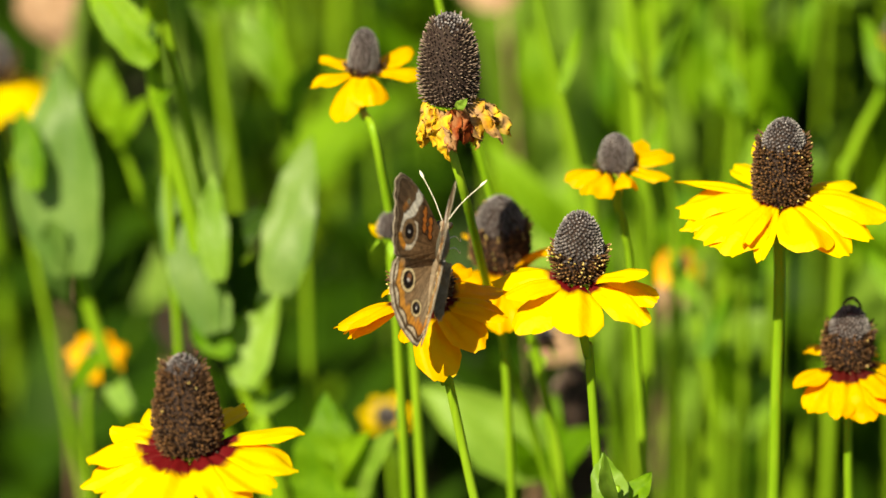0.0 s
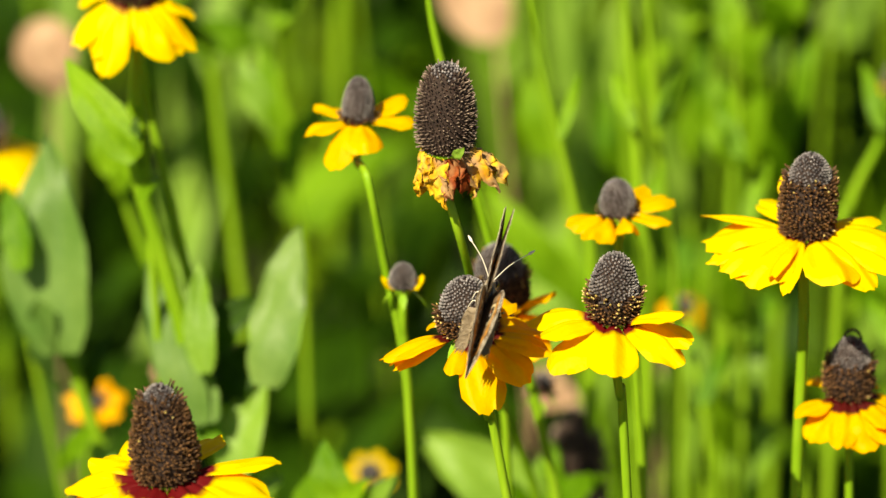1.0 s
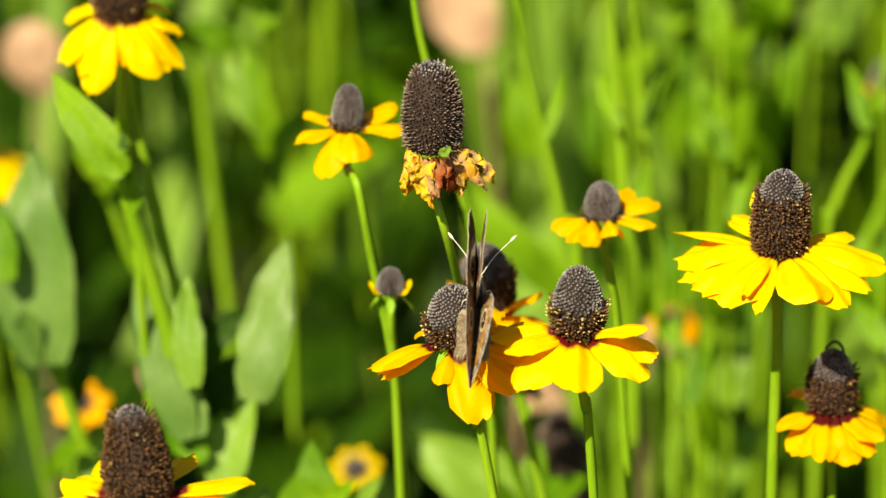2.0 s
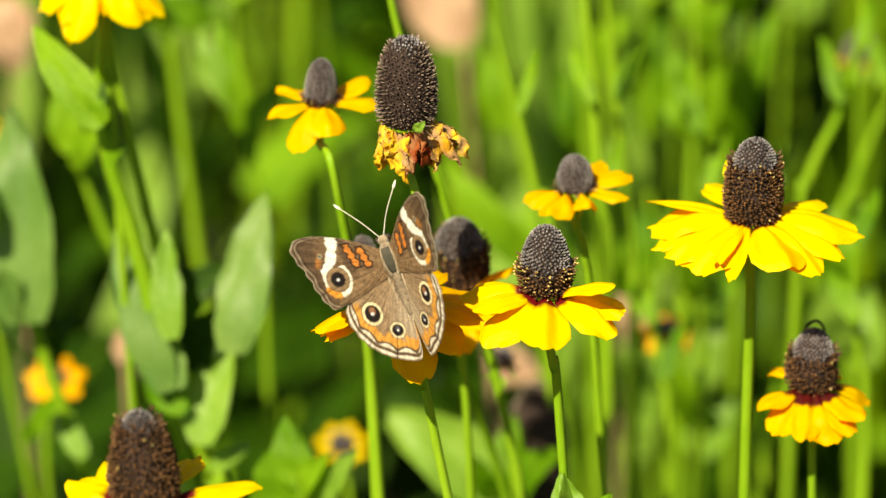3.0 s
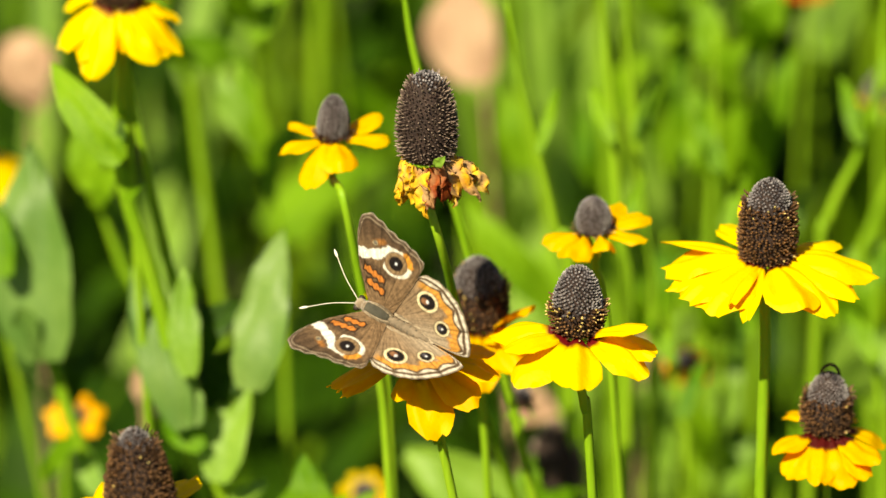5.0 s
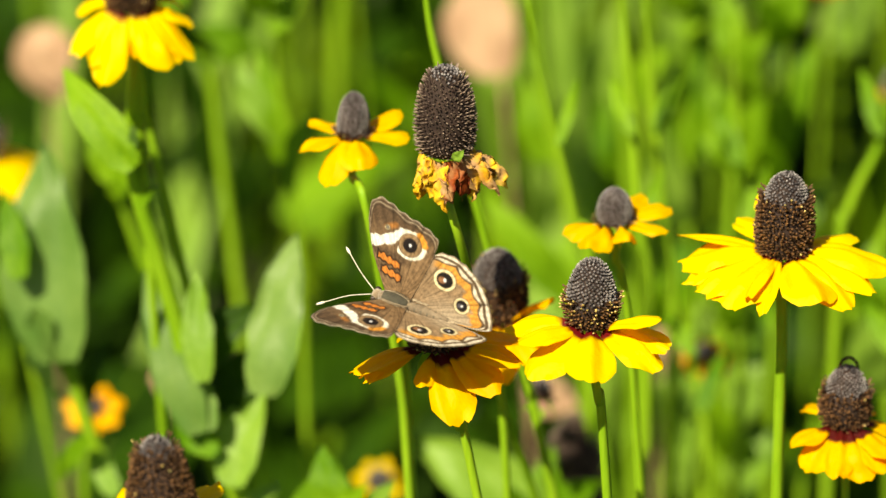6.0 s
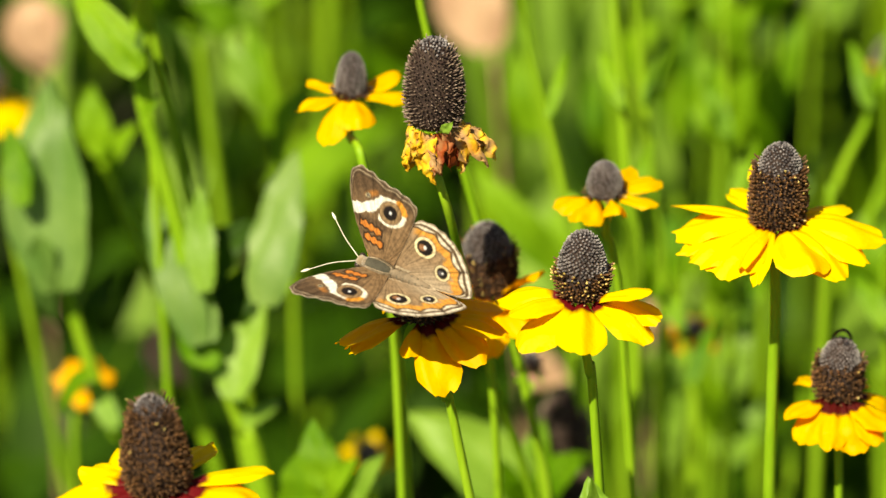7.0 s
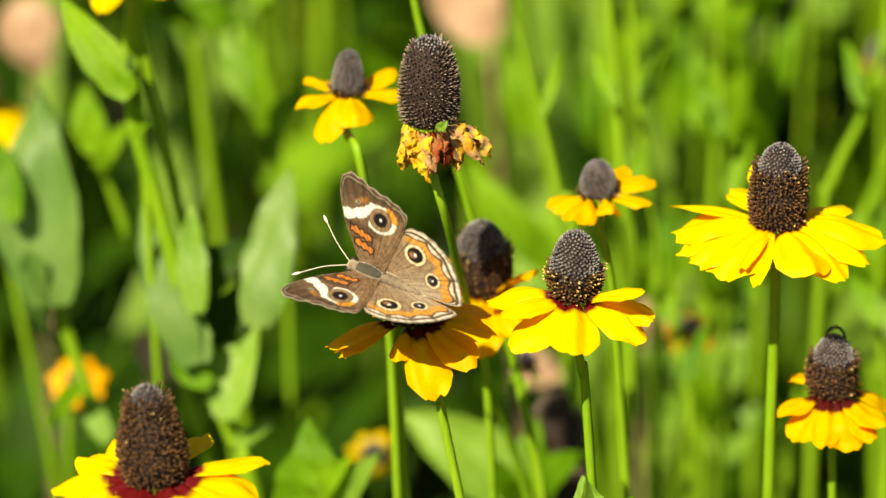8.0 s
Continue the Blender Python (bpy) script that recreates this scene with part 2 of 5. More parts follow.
def leaf_to(root, tip, width, face=(-0.3, -0.8, 0.8), bow=0.1, rnd=random, ragged=0.06, clasp=0.5, fold=0.12, nu=30, nv=9):
    """A leaf from root to tip whose blade faces the given way; bow: how far it arches towards that side."""
    root, tip = Vector(root), Vector(tip)
    d = tip - root
    ln = d.length
    d.normalize()
    side = d.cross(Vector(face)).normalized()
    nrm = side.cross(d)
    seed = Vector((rnd.uniform(0, 50), rnd.uniform(0, 50), rnd.uniform(0, 50)))
    verts, faces = [], []
    for i in range(nu + 1):
        s = i / nu
        half = width / 2 * ((s + 0.04) ** 0.6 * (1 - s) ** 0.95 / 0.36 + 0.12 * clasp * (1 - s) ** 3)
        c = root + d * (s * ln) + nrm * (bow * ln * math.sin(math.pi * s)) + side * (0.05 * ln * noise.noise(Vector((s * 1.6, 0, 0)) + seed))
        for j in range(nv):
            q = 2 * j / (nv - 1) - 1
            rag = 1 + (ragged * noise.noise(Vector((s * 9, q, 0)) + seed) * 2 if abs(q) > 0.9 else 0)
            lift = fold * abs(q) * half + 0.16 * width * noise.noise(Vector((s * 3, q * 1.4, 3)) + seed)
            verts.append(c + side * (q * half * rag) + nrm * lift)
    for i in range(nu):
        for j in range(nv - 1):
            a = i * nv + j
            faces.append([a, a + 1, a + nv + 1, a + nv])
    return verts, faces


def turned(geo, m):
    return ([m @ Vector(v) for v in geo[0]],) + tuple(geo[1:])


def cone_radius(h, blunt):
    return (0.86 + 0.14 * math.sin(min(1, h / 0.35) * math.pi / 2)) * max(0.0, 1 - max(0, h) ** blunt) ** 0.5


def cone_pieces(radius, height, grey, rnd, blunt=2.6, pitch=0.00092, spike=1.0, pollen=0.12, dry=False, relief=1.0):
    """Core, grey buds and open florets of a flower's cone, root at the origin, axis z. grey: height share from which the buds are closed."""
    prof = [(0.0005, -0.0012)] + [(radius * 0.93 * cone_radius(h / 16, blunt), height * h / 16) for h in range(17)]
    core = lathe(prof, 22)
    # even spiral over the surface
    hs = [i / 200 for i in range(201)]
    area = [0.0]
    for a, b in zip(hs, hs[1:]):
        r1, r2 = radius * cone_radius(a, blunt), radius * cone_radius(b, blunt)
        area.append(area[-1] + math.pi * (r1 + r2) * math.hypot((b - a) * height, r1 - r2))
    count = int(area[-1] / pitch ** 2)
    buds, florets, tips = [], [], []
    for i in range(count):
        target = (i + 0.5) / count * area[-1]
        j = int(np.searchsorted(area, target)) - 1
        h = hs[j] + (target - area[j]) / (area[j + 1] - area[j]) / 200
        a = i * 2.399963 + rnd.uniform(-0.05, 0.05)
        h = min(0.995, max(0.0, h + rnd.uniform(-0.008, 0.008)))
        r = radius * cone_radius(h, blunt)
        r2 = radius * cone_radius(min(1, h + 0.01), blunt)
        slope = math.atan2(r - r2, 0.01 * height)
        out = Vector((math.cos(a), math.sin(a), 0))
        nrm = out * math.cos(slope) + Vector((0, 0, 1)) * math.sin(slope)
        tan = nrm.cross(Vector((-math.sin(a), math.cos(a), 0)))
        side = Vector((-math.sin(a), math.cos(a), 0))
        up = -tan if tan.z < 0 else tan
        p = out * r * 0.94 + Vector((0, 0, h * height))
        edge = grey + rnd.uniform(-0.06, 0.06)
        if h > edge:
            w = pitch * 0.50
            hi = pitch * relief * (0.50 + 0.3 * rnd.random())
            c = p + nrm * hi + up * pitch * 0.30
            ring = [p + side * w, p + up * w * 1.1, p - side * w, p - up * w * 0.9]
            mid = [p + nrm * hi * 0.72 + (v - p) * 0.62 for v in ring]
            # tone blackens the root, painting shade in the gaps; the pale tip is natural
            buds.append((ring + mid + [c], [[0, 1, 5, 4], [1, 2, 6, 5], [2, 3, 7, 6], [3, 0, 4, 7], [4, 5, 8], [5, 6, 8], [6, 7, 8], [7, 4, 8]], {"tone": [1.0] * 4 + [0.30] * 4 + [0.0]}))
        else:
            near = max(0.0, 1 - (edge - h) / 0.16)
            ln = pitch * spike * (0.95 + 0.85 * rnd.random() + 1.3 * near * (rnd.random() < 0.7))
            w = pitch * (0.20 + 0.10 * rnd.random())
            d = (nrm + up * rnd.uniform(0.1, 0.75) + side * rnd.uniform(-0.35, 0.35)).normalized()
            top = p + d * ln
            ring = [p + side * w, p + up * w, p - side * w, p - up * w]
            mid = [top + (v - p) * (1.25 if not dry else 0.8) for v in ring]
            # floret roots carry the painted gap shade as well
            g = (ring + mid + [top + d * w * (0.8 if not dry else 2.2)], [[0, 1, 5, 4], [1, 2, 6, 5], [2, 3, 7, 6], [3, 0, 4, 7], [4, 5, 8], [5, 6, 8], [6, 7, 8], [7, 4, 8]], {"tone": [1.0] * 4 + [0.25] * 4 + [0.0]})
            florets.append(g)
            if rnd.random() < pollen * (0.35 + 1.8 * near):
                c = top + d * w * 1.4
                e = w * 1.5
                tips.append(([c + side * e, c + up * e, c - side * e, c - up * e, c + d * e * 1.3, c - d * e],
                             [[0, 1, 4], [1, 2, 4], [2, 3, 4], [3, 0, 4], [1, 0, 5], [2, 1, 5], [3, 2, 5], [0, 3, 5]]))
    return core, joined(buds) if buds else None, joined(florets) if florets else None, joined(tips) if tips else None


def leaf_geo(root, az, elev, length, width, droop=30, fold=0.25, rnd=random, ragged=0.06, clasp=0.5, nu=16, nv=7, roll=0.0, point=1.0):
    """A lance-shaped leaf that clasps its stem. az: degrees clockwise from -y; elev: rise at the root; droop: how far it bends over."""
    verts = []
    seed = Vector((rnd.uniform(0, 50), rnd.uniform(0, 50), rnd.uniform(0, 50)))
    sa, ca = math.sin(radians(az)), math.cos(radians(az))
    x = z = 0.0
    line = []
    for i in range(nu + 1):
        d = radians(elev - droop * i / nu)
        line.append((x, z, d))
        x += math.cos(d) * length / nu
        z += math.sin(d) * length / nu
    for i in range(nu + 1):
        s = i / nu
        half = width / 2 * (clasp * (1 - s) ** 2 + (math.sin(math.pi * min(1, s * 0.88 + 0.12)) ** 0.75) * (1 - 0.55 * s * clasp)) * (1 - s ** (3.2 * point))
        px, pz, d = line[i]
        for j in range(nv):
            q = 2 * j / (nv - 1) - 1
            rag = 1 + (ragged * noise.noise(Vector((s * 9, q, 0)) + seed) * 2 if abs(q) > 0.9 else 0)
            y = q * half * rag
            lift = fold * abs(y) + 0.07 * width * noise.noise(Vector((s * 3, q * 1.2, 3)) + seed)
            rr = radians(roll)
            y, lift = y * math.cos(rr) - lift * math.sin(rr), y * math.sin(rr) + lift * math.cos(rr)
            ox, oz = px - lift * math.sin(d), pz + lift * math.cos(d)
            verts.append(Vector(root) + Vector((ox * sa + y * ca, -ox * ca + y * sa, oz)))
    faces = []
    for i in range(nu):
        for j in range(nv - 1):
            a = i * nv + j
            faces.append([a, a + 1, a + nv + 1, a + nv])
    return verts, faces


# ---------------------------------------------------------------- ground
def ground():
    n, verts, faces = 60, [], []
    ext = [-200, -40, -12] + [-5 + 10 * i / n for i in range(n + 1)] + [12, 40, 200]
    for y in ext:
        for x in ext:
            verts.append(Vector((x, y + 1.0, 0.02 * noise.noise(Vector((x * 3, y * 3, 0))) + 0.03 * noise.noise(Vector((x * 0.7, y * 0.7, 5))) - 0.02)))
    m = len(ext)
    for i in range(m - 1):
        for j in range(m - 1):
            a = i * m + j
            faces.append([a, a + 1, a + m + 1, a + m])
    tagged(part("ground", (verts, faces), M_SOIL), "dark soil with short green growth under the meadow", "ground", kind="structure")


ground()


# ---------------------------------------------------------------- coneflowers
SWAY = {
    "W": [(0, 0.12, -0.00), (0.5, 0.12, -0.03), (1, 0.20, -0.05), (1.5, 0.13, -0.05), (1.7, 0.09, -0.04), (2.8, 0.14, -0.02), (3, 0.14, -0.01), (3.5, 0.04, -0.00), (4, 0.03, -0.03), (4.5, -0.00, -0.00), (4.7, -0.02, 0.01), (5.8, 0.04, -0.03), (6, 0.06, -0.02), (6.5, 0.03, -0.02), (7, 0.01, -0.04), (7.5, 0.02, -0.02), (8, 0.01, -0.02)],
    "B": [(0, 0.24, -0.33), (0.5, -0.50, 0.57), (1, -0.17, 0.87), (1.5, 0.30, 0.84), (1.7, 0.50, 0.99), (2.8, -0.85, 0.32), (3, -0.66, 0.11), (3.5, 0.37, -0.23), (4, -0.22, 0.03), (4.5, -0.00, -0.00), (4.7, 0.25, 0.05), (5.8, 0.03, 0.03), (6, -0.05, 0.13), (6.5, -0.20, 0.30), (7, -0.21, 0.02), (7.5, -0.16, 0.11), (8, 0.02, -0.09)],
    "C": [(0, 0.21, -0.44), (0.5, -0.04, -0.06), (1, -0.00, 0.46), (1.5, 0.38, 0.34), (1.7, 0.86, -0.04), (2.8, -0.41, -0.18), (3, -0.17, -0.24), (3.5, -0.14, -0.06), (4, 0.27, -0.45), (4.5, -0.00, 0.00), (4.7, -0.08, 0.13), (5.8, 0.03, -0.18), (6, -0.07, -0.06), (6.5, 0.09, -0.07), (7, -0.09, -0.03), (7.5, 0.03, -0.31), (8, -0.02, -0.08)],
    "R": [(0, 0.12, -0.36), (0.5, -0.01, -0.08), (1, -0.58, 0.38), (1.5, 0.24, 0.10), (1.7, 0.42, 0.02), (2.8, 0.08, -0.05), (3, 0.08, -0.02), (3.5, -0.10, -0.27), (4, 0.53, -0.20), (4.5, 0.00, -0.00), (4.7, 0.05, -0.09), (5.8, 0.25, -0.21), (6, 0.17, -0.23), (6.5, 0.09, 0.15), (7, 0.07, -0.12), (7.5, 0.14, -0.17), (8, 0.19, 0.02)],
    "D": [(0, -0.16, -0.04), (0.5, -0.72, 0.03), (1, -1.09, 0.08), (1.5, -1.40, -0.23), (1.7, -0.87, -0.11), (2.8, -0.05, -0.05), (3, 0.00, 0.08), (3.5, -0.07, -0.18), (4, 0.28, -0.33), (4.5, -0.00, -0.00), (4.7, 0.08, -0.07), (5.8, 0.34, -0.02), (6, 0.22, -0.08), (6.5, -0.05, 0.02), (7, 0.22, 0.03), (7.5, 0.13, -0.10), (8, 0.15, 0.00)],
    "L": [(0, -0.01, 0.41), (0.5, -0.45, 0.21), (1, -0.86, -0.20), (1.5, -0.54, -0.60), (1.7, -0.36, -0.56), (2.8, 1.55, 0.16), (3, 1.56, 0.42), (3.5, 1.06, 0.47), (4, 0.27, 0.22), (4.5, 0.00, 0.00), (4.7, 0.17, -0.25), (5.8, 1.48, 0.04), (6, 1.42, -0.08), (6.5, 1.14, -0.13), (7, 0.71, -0.02), (7.5, 0.38, -0.06), (8, 0.28, 0.00)],
    "S1": [(0, 0.34, 0.13), (0.5, 0.24, 0.09), (1, 0.42, -0.00), (1.5, 0.76, 0.05), (1.7, 0.74, 0.06), (2.8, 1.19, 0.33), (3, 0.83, 0.11), (3.5, 0.11, 0.03), (4, 0.20, 0.48), (4.5, -0.00, -0.00), (4.7, 0.30, -0.12), (5.8, 0.92, 0.05), (6, 0.99, -0.07), (6.5, 0.80, 0.02), (7, 0.20, 0.13), (7.5, 0.30, 0.21), (8, 0.12, 0.20)],
    "S2": [(0, -0.13, 0.01), (0.5, -0.14, 0.04), (1, -0.22, 0.07), (1.5, -0.15, 0.06), (1.7, -0.10, 0.05), (2.8, -0.15, 0.03), (3, -0.15, 0.02), (3.5, -0.05, 0.01), (4, -0.04, 0.03), (4.5, 0.00, -0.00), (4.7, 0.03, -0.02), (5.8, -0.05, 0.04), (6, -0.07, 0.03), (6.5, -0.03, 0.02), (7, -0.03, 0.05), (7.5, -0.03, 0.03), (8, -0.01, 0.02)],
    "SB": [(0, -0.06, -0.39), (0.5, -0.17, -0.14), (1, 0.28, -0.02), (1.5, 0.86, 0.04), (1.7, 0.72, 0.04), (2.8, 0.25, -0.01), (3, 0.15, -0.02), (3.5, -0.31, -0.05), (4, -0.14, -0.04), (4.5, 0.00, 0.00), (4.7, -0.03, 0.02), (5.8, 0.07, -0.02), (6, 0.08, -0.01), (6.5, 0.04, -0.00), (7, 0.04, -0.04), (7.5, 0.03, -0.02), (8, 0.02, -0.01)],
    "YB": [(0, -0.85, -0.16), (0.5, -0.24, -0.36), (1, 0.16, -0.96), (1.5, 0.36, -1.40), (1.7, -0.22, -1.30), (2.8, -0.68, -0.39), (3, -0.31, -0.38), (3.5, -0.38, -0.35), (4, -0.32, -0.21), (4.5, 0.00, 0.00), (4.7, 0.53, -0.16), (5.8, 0.89, -0.04), (6, 0.30, -0.39), (6.5, 0.22, -0.54), (7, 0.34, -0.46), (7.5, 0.66, -0.12), (8, 0.53, 0.17)],
    "OF": [(0, -4.17, -1.19), (0.5, -4.48, -1.10), (1, -4.53, -0.86), (1.5, -5.24, -1.13), (1.7, -4.51, -0.96), (2.8, -0.23, -0.20), (3, 0.41, -0.05), (3.5, 0.43, 0.09), (4, 0.29, -0.02), (4.5, 0.00, -0.00), (4.7, -0.13, 0.04), (5.8, -0.28, -0.01), (6, -0.28, 0.00), (6.5, 0.02, 0.13), (7, 0.04, -0.06), (7.5, 0.05, -0.03), (8, 0.02, -0.01)],
    "N1": [(0, -0.19, -0.05), (0.5, 1.32, 0.11), (1, 2.82, -0.30), (1.5, 3.44, -0.75), (1.7, 3.65, -0.53), (2.8, 3.27, 0.06), (3, 2.22, -0.09), (3.5, -2.15, 0.13), (4, -2.68, 0.32), (4.5, -0.00, -0.00), (4.7, 1.06, -0.16), (5.8, 3.11, -0.13), (6, 2.97, -0.31), (6.5, 1.79, -0.59), (7, -1.33, -0.12), (7.5, -1.72, 0.17), (8, 0.30, -0.10)],
    "N3": [(0, -0.19, -0.05), (0.5, 1.32, 0.11), (1, 2.82, -0.30), (1.5, 3.44, -0.75), (1.7, 3.65, -0.53), (2.8, 3.27, 0.06), (3, 2.22, -0.09), (3.5, -2.15, 0.13), (4, -2.68, 0.32), (4.5, -0.00, -0.00), (4.7, 1.06, -0.16), (5.8, 3.11, -0.13), (6, 2.97, -0.31), (6.5, 1.79, -0.59), (7, -1.33, -0.12), (7.5, -1.72, 0.17), (8, 0.30, -0.10)],
    "N2": [(0, -0.14, -0.04), (0.5, 1.00, 0.08), (1, 2.20, -0.25), (1.5, 2.74, -0.60), (1.7, 2.86, -0.43), (2.8, 2.50, 0.04), (3, 1.71, -0.07), (3.5, -1.65, 0.11), (4, -2.08, 0.26), (4.5, -0.00, -0.00), (4.7, 0.83, -0.13), (5.8, 2.40, -0.11), (6, 2.32, -0.26), (6.5, 1.45, -0.46), (7, -0.99, -0.09), (7.5, -1.33, 0.14), (8, 0.25, -0.08)],
    "U": [(0, -0.16, -0.05), (0.5, 1.23, 0.10), (1, 2.79, -0.31), (1.5, 3.50, -0.74), (1.7, 3.65, -0.54), (2.8, 3.12, 0.05), (3, 2.15, -0.09), (3.5, -2.08, 0.14), (4, -2.65, 0.33), (4.5, -0.00, -0.00), (4.7, 1.06, -0.16), (5.8, 3.02, -0.14), (6, 2.93, -0.31), (6.5, 1.88, -0.58), (7, -1.22, -0.11), (7.5, -1.69, 0.17), (8, 0.32, -0.10)],
    "YL": [(0, -0.10, -0.03), (0.5, 0.73, 0.06), (1, 1.69, -0.18), (1.5, 2.14, -0.44), (1.7, 2.21, -0.32), (2.8, 1.87, 0.03), (3, 1.30, -0.05), (3.5, -1.25, 0.08), (4, -1.61, 0.19), (4.5, -0.00, -0.00), (4.7, 0.64, -0.10), (5.8, 1.82, -0.08), (6, 1.78, -0.19), (6.5, 1.16, -0.34), (7, -0.73, -0.07), (7.5, -1.02, 0.10), (8, 0.20, -0.05)],
    "BL": [(0, -1.99, -0.07), (0.5, -3.37, -0.26), (1, -4.22, -0.37), (1.5, -4.06, -0.52), (1.7, -3.58, -0.43), (2.8, -0.47, -0.07), (3, 0.03, 0.00), (3.5, 0.46, 0.02), (4, 0.22, -0.05), (4.5, 0.00, -0.00), (4.7, -0.10, 0.03), (5.8, -0.14, -0.05), (6, -0.14, -0.03), (6.5, -0.15, 0.04), (7, 0.04, 0.04), (7.5, -0.21, 0.09), (8, -0.63, 0.11)]
}
PLANTS = {}


def coneflower(key, name, label, head, base, knees, lean, radius, height, grey, petals, seed, red=0.0, stem=0.0014, petal_mat=None,
               blunt=2.6, spike=1.0, pollen=0.12, dry=False, pitch=0.00092, sepals=7, leaves=(), r0=None, relief=1.0):
    """head: foot of the cone; lean: degrees (about x, about y); petals: (azimuth, length, width, droop, droop at tip, ...) in mm and degrees."""
    rnd = random.Random(seed)
    base = Vector(base)
    plant = thing(name, base, label, "flower", "coneflowers in bloom")
    PLANTS[key] = plant
    m = Matrix.Translation(Vector(head) - base) @ pose(0, 0, 0, lean[0], lean[1], 0)
    down = m @ Vector((0, 0, -0.012))
    pts = [Vector((0, 0, -0.03))] + [Vector(k) - base for k in knees] + [down, m @ Vector((0, 0, -0.0005))]
    part("stem", tube(pts, [stem * 1.25, stem, stem * 0.84, stem * 0.84, stem], 10, 8, 0.05), M_STEM, plant)
    core, buds, florets, tips = cone_pieces(radius, height, grey, rnd, blunt, pitch, spike, pollen, dry, relief)
    cone = part("cone", turned(core, m), M_CORE, plant)
    if buds:
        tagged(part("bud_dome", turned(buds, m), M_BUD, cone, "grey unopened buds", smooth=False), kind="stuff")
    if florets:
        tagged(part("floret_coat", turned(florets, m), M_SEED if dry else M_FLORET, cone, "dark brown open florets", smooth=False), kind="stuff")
    if tips:
        tagged(part("pollen", turned(tips, m), M_POLLEN, cone, "yellow pollen", smooth=False), kind="stuff")
    rr = radius * 0.72 if r0 is None else r0
    part("receptacle", turned(lathe([(stem, -0.0035), (rr * 0.8, -0.0022), (rr * 1.05, -0.0006), (rr * 0.9, 0.0004)], 16), m), M_STEM, plant)
    for p in petals:
        az, ln, wd, d0, d1 = p[:5]
        opt = p[5] if len(p) > 5 else {}
        opt.setdefault("red", red)
        opt.setdefault("twist", rnd.uniform(-10, 10))
        part("petal", turned(petal_geo(az, ln * 0.001, wd * 0.001, d0, d1, rr, rnd, **opt), m), petal_mat or M_PETAL, plant)
    for i in range(sepals):
        a = 360 * i / sepals + rnd.uniform(-12, 12)
        part("sepal", turned(leaf_geo(Vector((rr * 0.8 * math.sin(radians(a)), -rr * 0.8 * math.cos(radians(a)), -0.0014)), a, -38, rnd.uniform(0.005, 0.008), 0.0022, 30, 0.2, rnd, 0.02, 0.3, 6, 3), m), M_STEM, plant)
    for at, az, elev, ln, wd, droop in leaves:
        part("leaf", leaf_geo(Vector(at) - base, az, elev, ln, wd, droop, 0.25, rnd), M_LEAF, plant)
    return plant

# each: head, foot on the ground, points of the stem between
coneflower("C", "coneflower", "yellow coneflower with a grey-tipped brown cone and drooping petals", (0.0301, -0.0183, 0.5860), (0.0650, -0.0183, 0.0000), [(0.0540, -0.0183, 0.2672), (0.0350, -0.0163, 0.5343), (0.0323, -0.0173, 0.5626)],
           (0, 0), 0.0068, 0.0178, 0.4, [(256, 19.5, 10.3, 1, 31), (306, 18.1, 9.1, -15, 15), (317, 20.4, 13.1, 9, 39), (359, 19.7, 13.1, 3, 33), (49, 20.0, 12.5, 3, 33), (61, 18.6, 9.1, -7, 23, {"twist": 30}), (51, 19.3, 8.0, -39, -9), (192, 15.0, 9.1, -1, 29), (162, 14.5, 9.1, -3, 27)],
           11, red=0.17, pollen=0.2, relief=1.3)
coneflower("B", "coneflower", "yellow coneflower on which the butterfly sits", (-0.0115, -0.0120, 0.5765), (0.0732, -0.0120, 0.0000), [(0.0459, -0.0120, 0.2653), (-0.0014, -0.0100, 0.5306), (-0.0058, -0.0110, 0.5497)],
           (2, -4), 0.0078, 0.0152, 0.4, [(290, 19.5, 8.2, -3, 25), (303, 19.5, 5.8, -8, 20, {"twist": 30}), (345, 12.4, 6.9, 5, 38, {"curl": 0.5}), (12, 22.2, 12.1, 21, 51), (41, 19.5, 11.0, 5, 35), (67, 19.0, 9.8, -3, 27), (123, 19.8, 12.6, 7, 37), (129, 20.2, 11.5, 21, 51), (178, 18.4, 8.0, -13, 17), (219, 12.8, 6.9, 15, 45), (149, 16.0, 9.2, -5, 25), (297, 17.5, 6.9, 6, 30)],
           12, red=0.20, pollen=0.12, petal_mat=M_PETAL_DEEP)
coneflower("R", "coneflower", "large yellow coneflower with a tall cone and torn petals", (0.0840, 0.0241, 0.5867), (0.0876, 0.0240, 0.0000), [(0.0866, 0.0240, 0.2619), (0.0849, 0.0261, 0.5094), (0.0846, 0.0251, 0.5565)],
           (0, 1), 0.0075, 0.0226, 0.70, [(256, 24, 8, -14, 16, {"twist": 30}), (270, 23.5, 14, -4, 30), (287, 24, 7, 2, 34), (302, 23.5, 14, 0, 32), (320, 23, 18, 0, 32), (335, 22, 5.5, -8, 26, {"twist": 25}), (344, 22.5, 5.5, -2, 44), (18, 22, 16, -6, 26), (38, 23.5, 12, -2, 40), (60, 24, 11, -6, 38), (80, 25.5, 14, -18, 40), (116, 18, 8, -10, 20), (208, 18.5, 8.5, -11, 19), (198, 15, 7, -55, -25), (168, 14.6, 9.6, -5, 25)],
           13, red=0.09, stem=0.0018, spike=1.05, pollen=0.05, blunt=2.9)
